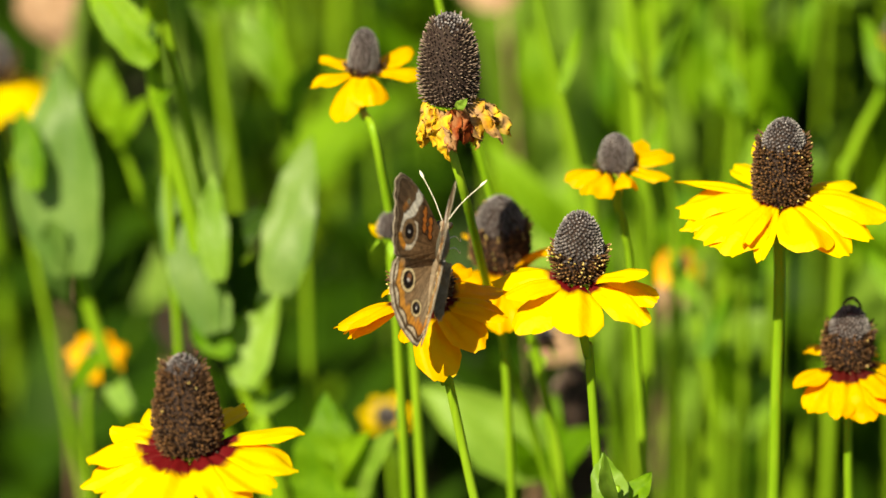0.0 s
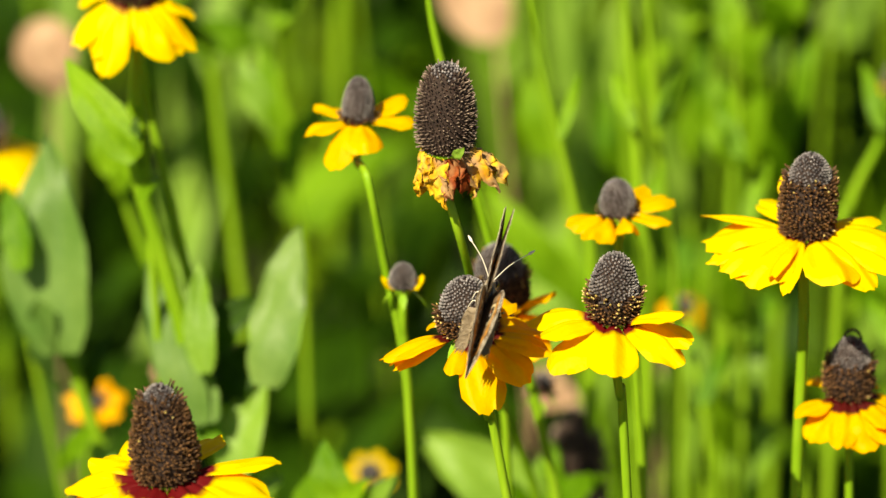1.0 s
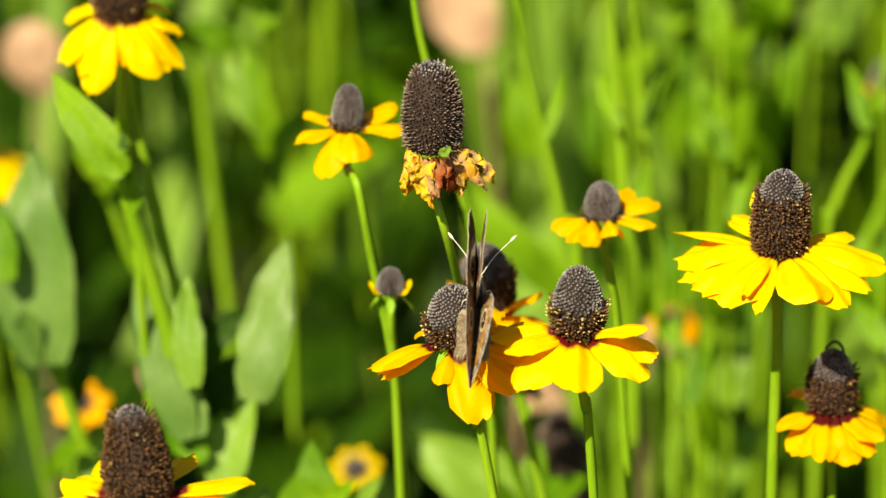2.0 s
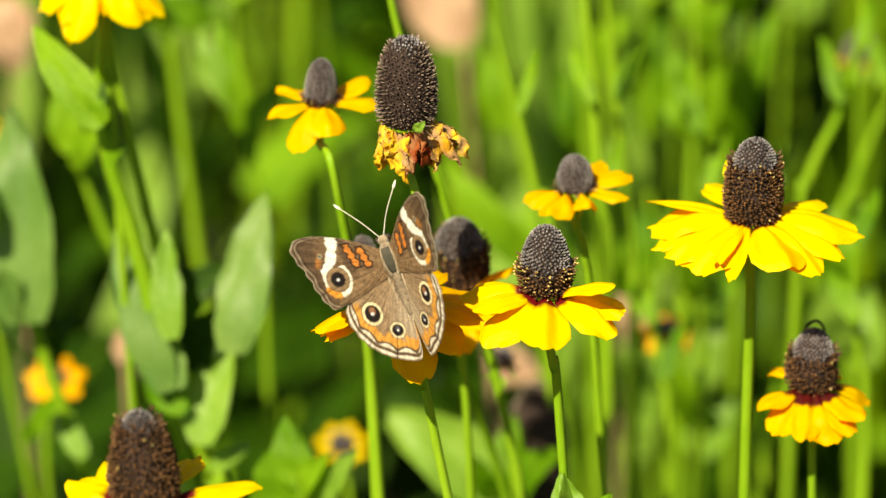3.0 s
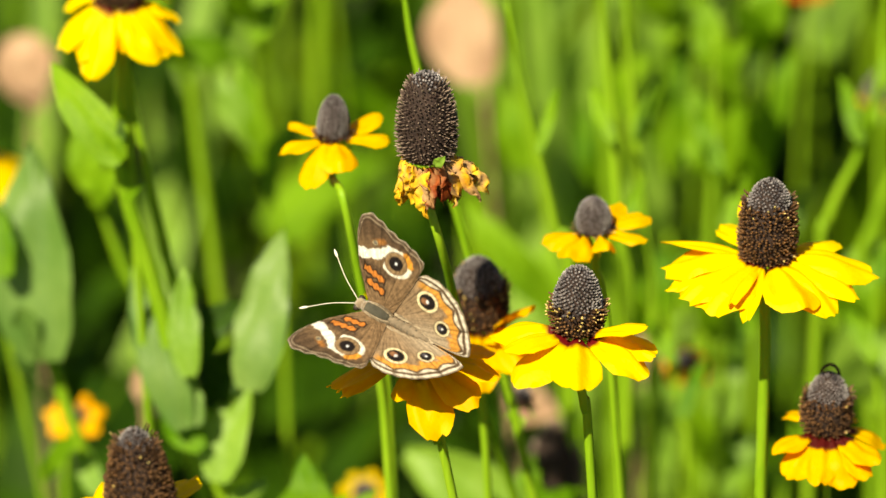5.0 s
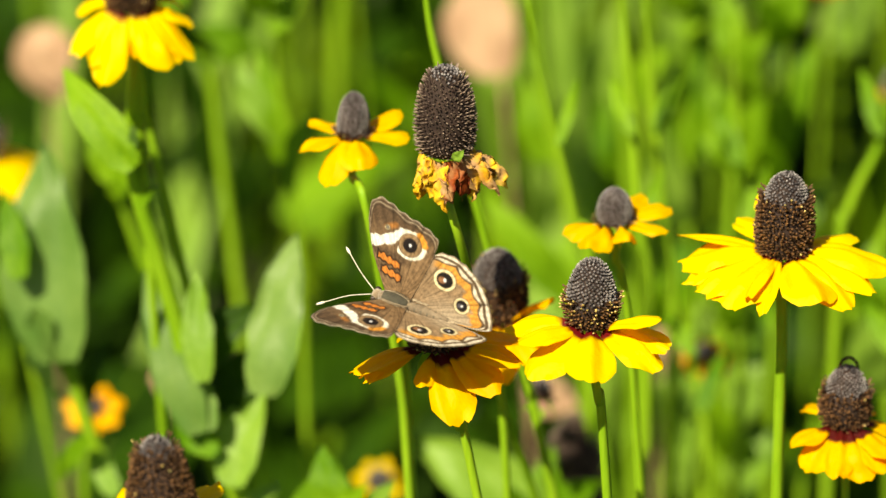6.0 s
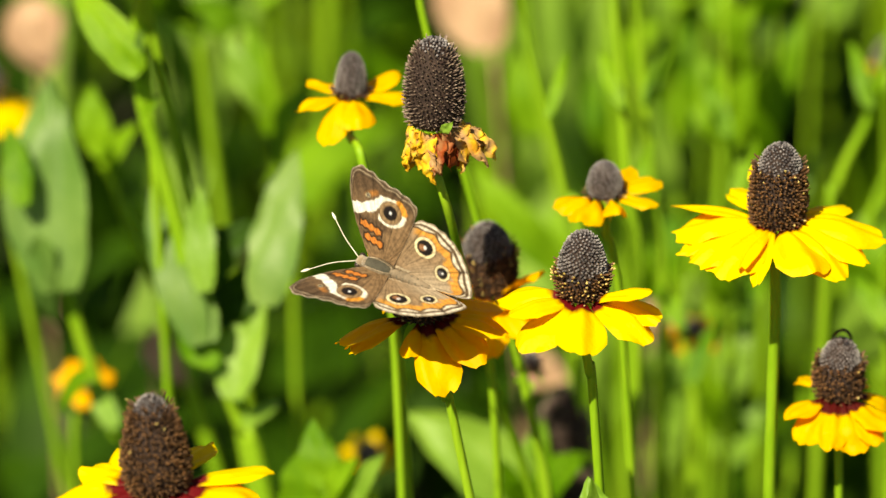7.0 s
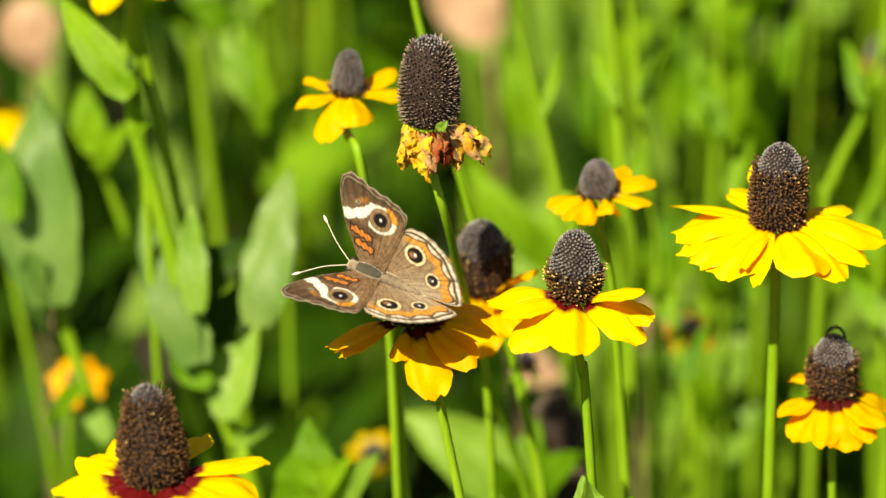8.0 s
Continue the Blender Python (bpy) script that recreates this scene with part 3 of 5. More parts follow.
coneflower("L", "coneflower", "yellow coneflower with dark red petal roots and a tall brown cone", (-0.0770, -0.0646, 0.5600), (-0.0864, -0.0646, 0.0000), [(-0.0833, -0.0646, 0.2628), (-0.0780, -0.0636, 0.5256)],
           (-3, -3), 0.0086, 0.0254, 0.86, [(268, 21, 14, -6, 26), (288, 22.5, 15, 4, 34), (312, 22.5, 15, 8, 36), (342, 21.5, 15, 8, 36), (30, 21.5, 16, 4, 34), (52, 22, 14, 2, 32), (78, 22.5, 14, -4, 30), (100, 23.5, 9, -14, 16), (151, 19.5, 9, -13, 17), (209, 18, 11.5, -13, 17), (238, 18, 12, -10, 18)],
           14, red=0.28, blunt=1.9, spike=1.1, pollen=0.015, stem=0.0017)
coneflower("W", "withered_coneflower", "dark seed cone with shrivelled brown and orange petals", (-0.0083, 0.0202, 0.6177), (0.1080, 0.0950, 0.0000), [(0.0770, 0.0950, 0.2300), (0.0205, 0.1085, 0.4477), (0.0061, 0.0673, 0.5191), (-0.0036, 0.0212, 0.5860)],
           (0, 0), 0.0081, 0.0236, 0.90, [], 15, blunt=3.0, spike=0.55, pollen=0.0, dry=True, sepals=0, pitch=0.00105)
coneflower("K", "coneflower", "fading coneflower with a broad brown cone", (0.0057, 0.0621, 0.5458), (0.0220, 0.0621, 0.0000), [(0.0176, 0.0621, 0.2341), (0.0096, 0.0631, 0.4683)],
           (0, 0), 0.0084, 0.0198, 0.60, [(205, 17.8, 5.8, -3, 27, {"twist": 45}), (337, 18.3, 11.5, 9, 39), (1, 19.7, 11.5, 23, 53), (322, 18.3, 10.3, -17, 13), (45, 18.8, 11.5, -53, -23), (43, 17.6, 11.5, -21, 9), (31, 18.3, 11.5, 3, 33), (180, 15.2, 10.3, 5, 35)],
           16, red=0.12, petal_mat=M_PETAL_DEEP)
coneflower("S1", "small_coneflower", "small yellow coneflower with a smooth grey cone", (-0.0336, 0.0748, 0.6002), (0.0008, 0.0592, 0.0000), [(-0.0062, 0.0592, 0.2422), (-0.0181, 0.0632, 0.4843), (-0.0213, 0.0622, 0.5328), (-0.0262, 0.0612, 0.5616), (-0.0306, 0.0602, 0.5887)],
           (-4, 2), 0.0048, 0.0122, 0.1, [(128, 13.5, 8, -22, 0), (88, 12.5, 8, -8, 16), (10, 12.5, 11, 10, 38), (337, 17, 8.5, 22, 52), (296, 13.2, 8.5, 0, 28), (238, 11, 8, -12, 8)],
           17, red=0.08, sepals=6, pitch=0.0007, relief=0.6, petal_mat=M_PETAL_DEEP, blunt=2.4)
coneflower("S2", "small_coneflower", "small yellow coneflower with curled petals and a grey cone", (0.0375, 0.0561, 0.5779), (0.0754, 0.0561, 0.0000), [(0.0641, 0.0561, 0.2566), (0.0446, 0.0581, 0.5132), (0.0402, 0.0571, 0.5570)],
           (0, -2), 0.0054, 0.0097, 0.06, [(288, 11.6, 9.5, -7, 23, {"curl": 0.3}), (329, 12.2, 10.1, -5, 25, {"curl": 0.35}), (18, 7.5, 7.8, -3, 27, {"curl": 0.4}), (70, 11.9, 7.8, -5, 25), (112, 13.6, 7.8, -15, 15), (152, 13.0, 7.8, -13, 17)],
           18, red=0.10, sepals=6, pitch=0.0007, relief=0.6, petal_mat=M_PETAL_DEEP, blunt=2.4)
coneflower("D", "coneflower", "yellow coneflower with petals hanging like a bell", (0.1006, 0.0223, 0.5355), (0.1220, 0.0282, 0.0000), [(0.1150, 0.0282, 0.2602), (0.1021, 0.0233, 0.5111)],
           (0, 2), 0.0067, 0.0168, 0.62, [(308, 14.4, 7.7, -4, 20), (325, 16.1, 9.9, 18, 42), (14, 16.1, 13.2, 24, 48), (46, 14.6, 10.5, 4, 28), (104, 15.5, 7.2, 18, 42, {"twist": 25}), (351, 15.9, 8.8, 20, 44), (37, 15.5, 8.8, 18, 42), (210, 14.0, 8.8, 6, 30), (153, 13.5, 8.8, 6, 30)],
           19, red=0.27, pollen=0.03, petal_mat=M_PETAL_DEEP)
part("dry_curl", tube([Vector(k) - PLANTS["D"].location for k in ((0.0992, 0.0285, 0.5473), (0.0997, 0.0285, 0.5503), (0.1021, 0.0285, 0.5518), (0.1041, 0.0285, 0.5497), (0.1047, 0.0285, 0.5450))], [0.0004, 0.0005, 0.0003], 6, 5), M_DEAD_BROWN, PLANTS["D"], "dry brown curl on the cone")
coneflower("U", "coneflower", "yellow coneflower with hanging petals above the leafy stems", (-0.0958, 0.1534, 0.6148), (-0.0842, 0.1534, 0.0000), [(-0.0880, 0.1534, 0.2738), (-0.0946, 0.1554, 0.5476), (-0.0956, 0.1544, 0.5796)],
           (0, 0), 0.0078, 0.019, 0.6, [(288, 19.0, 11.4, 34, 60), (318, 18.1, 10.3, 42, 68), (334, 22.8, 11.4, 44, 66), (8, 13.3, 8.0, 54, 74), (38, 19.9, 14.2, 30, 60), (62, 19.9, 9.1, 28, 60), (92, 14.2, 9.1, 22, 46), (140, 15.2, 10.3, 14, 44), (190, 15.2, 10.3, 14, 44), (240, 15.2, 10.3, 14, 44)],
           20, red=0.12)
coneflower("SB", "coneflower_bud", "half-open coneflower bud with a grey button", (-0.0209, 0.0566, 0.5569), (-0.0060, 0.0566, 0.0000), [(-0.0105, 0.0566, 0.2452), (-0.0184, 0.0586, 0.4904), (-0.0203, 0.0576, 0.5353)],
           (0, 0), 0.0038, 0.0068, 0.05, [(a, 4.0, 3.4, -26, -41, {"nu": 6, "nv": 5}) for a in (70, 110, 160, 210, 255, 295)],
           21, sepals=4, pitch=0.0009, blunt=2.2)
coneflower("FB", "coneflower_bud", "small faded brown flower bud", (0.0191, 0.1200, 0.4876), (0.0491, 0.1200, 0.0000), [(0.0391, 0.1200, 0.2200), (0.0251, 0.1205, 0.4200)],
           (6, 4), 0.0026, 0.0052, 0.5, [(a, 3.6, 2.4, 10, 60, {"nu": 6, "nv": 5}) for a in (10, 80, 150, 220, 290)], 31, sepals=5, pitch=0.0009, petal_mat=M_DEAD_PINK, stem=0.0008)
coneflower("YB", "coneflower_bud", "opening yellow coneflower bud low in the meadow", (-0.0309, 0.2747, 0.3682), (-0.0117, 0.2747, 0.0000), [(-0.0178, 0.2747, 0.1681), (-0.0283, 0.2757, 0.3363)],
           (30, 0), 0.0042, 0.006, 0.1, [(a, 6.4, 4.6, -26, 4, {"nu": 6, "nv": 5}) for a in (10, 60, 110, 160, 210, 260, 310)], 22, sepals=8, pitch=0.0012)
coneflower("OF", "coneflower", "orange-yellow coneflower far back in the meadow", (0.0760, 0.2499, 0.4297), (0.0770, 0.2499, 0.0000), [(0.0767, 0.2499, 0.1978), (0.0761, 0.2509, 0.3956)],
           (32, 0), 0.0030, 0.0045, 0.3, [(a, 7.8, 7.0, 19, 44, {"nu": 8, "nv": 5}) for a in (5, 55, 100, 150, 205, 255, 310)], 23, sepals=4, pitch=0.0013, petal_mat=M_AMBER)
coneflower("OL", "orange_flower", "orange flower low between the stems", (-0.1290, 0.2576, 0.4050), (-0.1234, 0.2576, 0.0000), [(-0.1271, 0.2576, 0.1846), (-0.1335, 0.2586, 0.3691)],
           (26, 0), 0.0034, 0.004, 0.3, [(a, 8.0, 6.6, -11, 20, {"nu": 8, "nv": 5}) for a in (0, 55, 110, 160, 210, 260, 310)], 24, sepals=4, pitch=0.0013, petal_mat=M_AMBER)
coneflower("YL", "coneflower", "yellow coneflower behind the leafy stems", (-0.1618, 0.2836, 0.4957), (-0.1092, 0.2836, 0.0000), [(-0.1265, 0.2836, 0.2319), (-0.1564, 0.2846, 0.4637)],
           (0, 0), 0.007, 0.016, 0.4, [(a, 19.0, 12.5, 14, 44, {"nu": 8, "nv": 5}) for a in (0, 45, 85, 130, 180, 225, 270, 315)], 25, sepals=4, pitch=0.0013)
coneflower("RB", "coneflower_bud", "grey coneflower bud on a slender stem", (0.1500, 0.3807, 0.4661), (0.1582, 0.3807, 0.0000), [(0.1557, 0.3807, 0.2075), (0.1514, 0.3817, 0.4149)],
           (0, 0), 0.0055, 0.010, 0.05, [(a, 4.8, 4.6, -16, 4, {"nu": 6, "nv": 5}) for a in (20, 90, 200, 280)], 26, sepals=8, pitch=0.0013)
for dx, dy, seed in ((0.0, 0.0, 27), (0.022, 0.03, 28), (0.042, -0.02, 29)):
    coneflower("FR", "orange_flower", "deep orange flower far back in the meadow", (0.1011 + dx, 0.6327 + dy, 0.4101), (0.1011 + dx, 0.6327 + dy, 0), [(0.1011 + dx, 0.6327 + dy, 0.1)],
               (0, 0), 0.005, 0.006, 0.3, [(a, 7.6, 6.8, 4, 34, {"nu": 8, "nv": 5}) for a in (0, 55, 110, 160, 210, 260, 310)], seed, sepals=4, pitch=0.0016, petal_mat=M_ORANGE)


# ---------------------------------------------------------------- butterfly

def blend(col, new_col, mask):
    return col * (1 - mask[:, None]) + np.array(new_col) * mask[:, None]


def soft(d, edge=0.12):
    """1 inside (d < 0), 0 outside."""
    return np.clip(0.5 - d / (2 * edge), 0, 1)


def seg(x, y, ax, ay, bx, by):
    """Distance to a line from a to b, in mm."""
    t = np.clip(((x - ax) * (bx - ax) + (y - ay) * (by - ay)) / ((bx - ax) ** 2 + (by - ay) ** 2), 0, 1)
    return np.hypot(x - ax - t * (bx - ax), y - ay - t * (by - ay))


def mottle(x, y, f, k):
    return np.sin(x * f + 1.3 * np.sin(y * f * 0.7 + k)) * np.sin(y * f * 1.1 + 1.7 * np.sin(x * f * 0.6 + k * 2))


def eyespot(col, x, y, cx, cy, r, stretch=1.0, core=(0.10, 0.05, 0.03), ring=(0.72, 0.60, 0.38), wide=1.36):
    d = np.hypot((x - cx) * 0.84 * stretch, y - cy)
    col = blend(col, (0.02, 0.013, 0.010), soft(d - r * wide - 0.16))
    col = blend(col, ring, soft(d - r * wide))
    col = blend(col, (0.014, 0.010, 0.010), soft(d - r * 1.0))
    col = blend(col, core, soft(np.hypot(x - cx + r * 0.1, y - cy - r * 0.32) - r * 0.45, 0.2))
    return blend(col, (0.80, 0.80, 0.86), soft(np.hypot((x - cx) * 0.7, y - cy + 0.05) - r * 0.17))


def bar(col, x, y, cx, cy, slant, half):
    """A short orange bar of three lobes with a dark rim."""
    s = y - cy
    d = np.abs(x - cx - slant * s + 0.12 * np.sin(s * 3.3)) - 0.80 - 0.26 * np.cos(s * 4.0 + 0.4)
    d = np.maximum(d, (np.abs(s) - half) * 1.2)
    col = blend(col, (0.030, 0.018, 0.012), soft(d - 0.55))
    return blend(col, (0.56, 0.19, 0.040), soft(d))


def fore_upper(x, y, v):
    """v: 0 at the root, 1 at the margin."""
    col = np.tile(np.array((0.205, 0.126, 0.069)), (len(x), 1)) * (1 + 0.20 * mottle(x, y, 1.7, 1) + 0.14 * mottle(x, y, 4.1, 6))[:, None]
    col = blend(col, (0.072, 0.044, 0.027), np.clip((x - 15) / 8, 0, 1) * 0.85)
    col = blend(col, (0.085, 0.052, 0.032), soft(seg(x, y, 13.6, 7.4, 13.0, 0.5) - 1.6, 0.9) * 0.85)
    col = blend(col, (0.11, 0.068, 0.040), soft(seg(x, y, 9.8, 6.0, 9.2, 0.6) - 0.9, 0.6) * 0.7)
    white = (0.82, 0.79, 0.72)
    col = blend(col, white, soft(seg(x, y, 15.6, 8.6, 17.3, 4.6) - 1.4 + 0.35 * mottle(x, y, 2.2, 3)))
    col = blend(col, white, soft(seg(x, y, 17.6, 4.3, 20.6, 1.0) - 1.35 + 0.3 * mottle(x, y, 2.4, 2)))
    col = blend(col, (0.76, 0.71, 0.62), soft(seg(x, y, 20.8, 1.2, 21.2, -1.8) - 0.75 + 0.2 * mottle(x, y, 2.9, 2)))
    rim = np.hypot(x - 17.8, y + 0.8)
    col = blend(col, (0.76, 0.70, 0.60), soft(np.abs(rim - 3.55) - 0.50 - 0.1 * mottle(x, y, 2.5, 1), 0.15) * (x < 19.4) * (y < 2.0))
    col = blend(col, (0.62, 0.26, 0.04), soft(seg(x, y, 19.0, -4.3, 21.4, -2.6) - 0.85 + 0.25 * mottle(x, y, 2, 4), 0.25))
    col = blend(col, (0.40, 0.16, 0.04), soft(seg(x, y, 20.8, 5.2, 22.0, 3.4) - 0.7, 0.4) * 0.8)
    col = eyespot(col, x, y, 17.8, -0.8, 1.75, 1.0, (0.014, 0.010, 0.010), (0.26, 0.165, 0.09), 1.55)
    col = eyespot(col, x, y, 20.6, 5.2, 0.42)
    col = bar(col, x, y, 11.6, 3.6, 0.28, 2.7)
    col = bar(col, x, y, 8.1, 2.6, 0.28, 2.3)
    m = (1 - v) * 26
    wob = 0.30 * np.sin(np.arctan2(y, x) * 34.0)
    col = blend(col, (0.045, 0.030, 0.020), soft(np.abs(m - 2.0 - wob) - 0.16) * (x > 17))
    col = blend(col, (0.42, 0.34, 0.25), soft(np.abs(m - 1.25 - wob) - 0.13) * (x > 18) * 0.8)
    col = blend(col, (0.06, 0.04, 0.028), soft(np.abs(m - 0.75 - 0.5 * wob) - 0.14) * (x > 14))
    return blend(col, np.array((0.30, 0.24, 0.18)), soft(m - 0.30))


def hind_upper(x, y, v):
    col = np.tile(np.array((0.255, 0.168, 0.100)), (len(x), 1)) * (1 + 0.17 * mottle(x, y, 1.3, 5) + 0.12 * mottle(x, y, 3.7, 2))[:, None]
    col = blend(col, (0.40, 0.32, 0.235), np.clip(1 - (x - 1) / 7.5, 0, 1) * np.clip((-y - 4) / 8, 0, 1))
    m = (1 - v) * 20
    col = blend(col, (0.58, 0.27, 0.055), soft(m - 4.9 + 0.5 * np.sin(x * 1.3) + 0.45 * mottle(x, y, 1.8, 2), 0.45) * np.clip((-y - 6.5) / 1.5, 0, 1))
    col = eyespot(col, x, y, 11.6, -10.2, 2.05, 1.1, (0.26, 0.12, 0.06), wide=1.34)
    col = eyespot(col, x, y, 6.2, -15.2, 1.4, 1.0, (0.10, 0.09, 0.11), wide=1.36)
    scallop = np.abs(np.sin(np.arctan2(y + 2.0, x - 0.4) * 11.0))
    col = blend(col, (0.10, 0.062, 0.036), soft(m - 2.3 - 0.8 * scallop))
    col = blend(col, (0.66, 0.58, 0.47), soft(np.abs(m - 1.5 - 0.75 * scallop) - 0.52 * scallop + 0.08, 0.15))
    col = blend(col, (0.66, 0.59, 0.49), soft(np.abs(m - 0.62) - 0.10 - 0.34 * scallop, 0.12))
    return blend(col, (0.24, 0.18, 0.12), soft(m - 0.28))


def fore_under(x, y, v):
    col = np.tile(np.array((0.78, 0.68, 0.54)), (len(x), 1)) * (1 + 0.12 * mottle(x, y, 1.5, 2))[:, None]
    col = blend(col, (0.10, 0.07, 0.05), soft(seg(x, y, 7, 1.5, 14, 3.5) - 1.6, 0.5))
    col = blend(col, (0.66, 0.60, 0.50), soft(seg(x, y, 16, 8.0, 19, 1.5) - 1.5, 0.3))
    return eyespot(col, x, y, 17.8, -0.8, 1.5)


def hind_under(x, y, v):
    col = np.tile(np.array((0.95, 0.89, 0.78)), (len(x), 1)) * (1 + 0.15 * mottle(x, y, 1.2, 7))[:, None]
    col = blend(col, (0.26, 0.17, 0.11), soft(seg(x, y, 3, -6, 19, -10) - 0.5, 0.4) * 0.7)
    return blend(col, (0.26, 0.17, 0.11), soft((1 - v) * 20 - 1.0, 0.4) * 0.6)


FORE = [(0.31, 2.2), (6.27, 5.2), (12.54, 7.9), (18.81, 9.7), (23.51, 10.3), (26.54, 9.9), (28.01, 8.3), (27.8, 6.0), (26.44, 3.2), (25.5, 0.4), (24.66, -2.6), (23.2, -5.6), (21.32, -7.2), (16.72, -6.6), (10.45, -5.2), (4.18, -3.4), (0.31, -2.2)]
HIND = [(0.27, 0.38), (5.34, -0.58), (11.57, -3.07), (16.38, -5.76), (18.51, -8.06), (18.87, -10.75), (17.98, -13.82), (15.84, -16.9), (12.99, -19.39), (9.79, -21.12), (6.76, -22.27), (4.0, -23.0), (1.9, -22.6), (0.7, -18.2), (0.3, -12.0), (0.3, -6.24)]


def wing(name, outline, root, side, upper, under, parent, z0, label):
    nu, nv = 230, 96
    pts = spline([(a, b, 0) for a, b in outline], 14)
    seglen = np.cumsum([0] + [(b - a).length for a, b in zip(pts, pts[1:])])
    at = np.linspace(0, seglen[-1], nu)
    ox = np.interp(at, seglen, [p.x for p in pts])
    oy = np.interp(at, seglen, [p.y for p in pts])
    fringe = 1 + 0.010 * np.sin(at * 1.9)
    u, v = np.meshgrid(np.arange(nu), np.linspace(0.0, 1, nv), indexing="ij")
    v = np.clip(v, 0.004, 1)
    x = root[0] + (ox[u] - root[0]) * v * np.where(v > 0.98, fringe[u], 1)
    y = root[1] + (oy[u] - root[1]) * v
    vein = np.abs(np.sin(u / nu * math.pi * 8.0 + 0.4))
    z = 0.9 * np.sin(np.clip(v, 0, 1) * 2.4) * np.sin(u / nu * math.pi) * 0.8 + 0.10 * vein * v + z0
    x, y, z, v, vein = (a.ravel() for a in (x, y, z, v, vein))
    ray = np.arctan2(y - root[1], x - root[0] + 0.3)
    grain = 1 + 0.16 * np.sin(ray * 70 + 2.0 * np.sin(v * 9 + ray * 11)) * np.clip(v * 2, 0, 1) + 0.15 * mottle(x, y, 6.0, 3) + 0.15 * mottle(x, y, 10.0, 8)
    top = upper(x, y, v) * grain[:, None] * (1 - 0.6 * np.clip(1 - vein / 0.12, 0, 1) * (v > 0.1))[:, None]
    low = under(x, y, v) * (1 - 0.25 * np.clip(1 - vein / 0.08, 0, 1))[:, None]
    n = len(x)
    y = y + 0.06 * x          # swept a little forward
    x = x * 0.80
    co = np.concatenate([np.stack([x * side, y, z], 1), np.stack([x * side, y, z - 0.14], 1)]) * 0.001 * SCALE
    i, j = np.meshgrid(np.arange(nu - 1), np.arange(nv - 1), indexing="ij")
    a = (i * nv + j).ravel()
    quad = np.stack([a, a + nv, a + nv + 1, a + 1], 1)
    rim = np.arange(nu - 1) * nv + nv - 1
    edge = np.stack([rim, rim + nv, rim + nv + n, rim + n], 1)
    faces = np.concatenate([quad, quad[:, ::-1] + n, edge])
    if side > 0:
        faces = faces[:, ::-1]
    me = bpy.data.meshes.new(name)
    me.from_pydata(co.tolist(), [], faces.tolist())
    paint = me.attributes.new("paint", "FLOAT_COLOR", "POINT")
    col = np.ones((2 * n, 4), dtype=np.float32)
    col[:n, :3], col[n:, :3] = top, low
    paint.data.foreach_set("color", np.clip(col, 0.004, 1).ravel())
    me.polygons.foreach_set("use_smooth", [True] * len(faces))
    me.materials.append(M_WING_TOP)
    ob = new(name, me)
    ob.parent = parent
    return tagged(ob, label)


def ball(centre, size, sides=14, rings=9):
    prof = [(max(0.02, math.sin(math.pi * i / rings)), -math.cos(math.pi * i / rings)) for i in range(rings + 1)]
    v, f = lathe(prof, sides)
    return [Vector((a.x * size[0] + centre[0], a.z * size[1] + centre[1], a.y * size[2] + centre[2])) for a in v], [q[::-1] for q in f]


SCALE = 1.15


def hairs(count, area, rnd, length):
    out = []
    for _ in range(count):
        p, d = area(rnd)
        d = d.normalized() * length * rnd.uniform(0.6, 1.2)
        s = d.cross(Vector((0, 0, 1))).normalized() * length * 0.06
        out.append(([p - s, p + s, p + d * 0.6 + s * 0.6 + Vector((0, 0, length * 0.1)), p + d], [[0, 1, 2], [0, 2, 3]]))
    return joined(out)


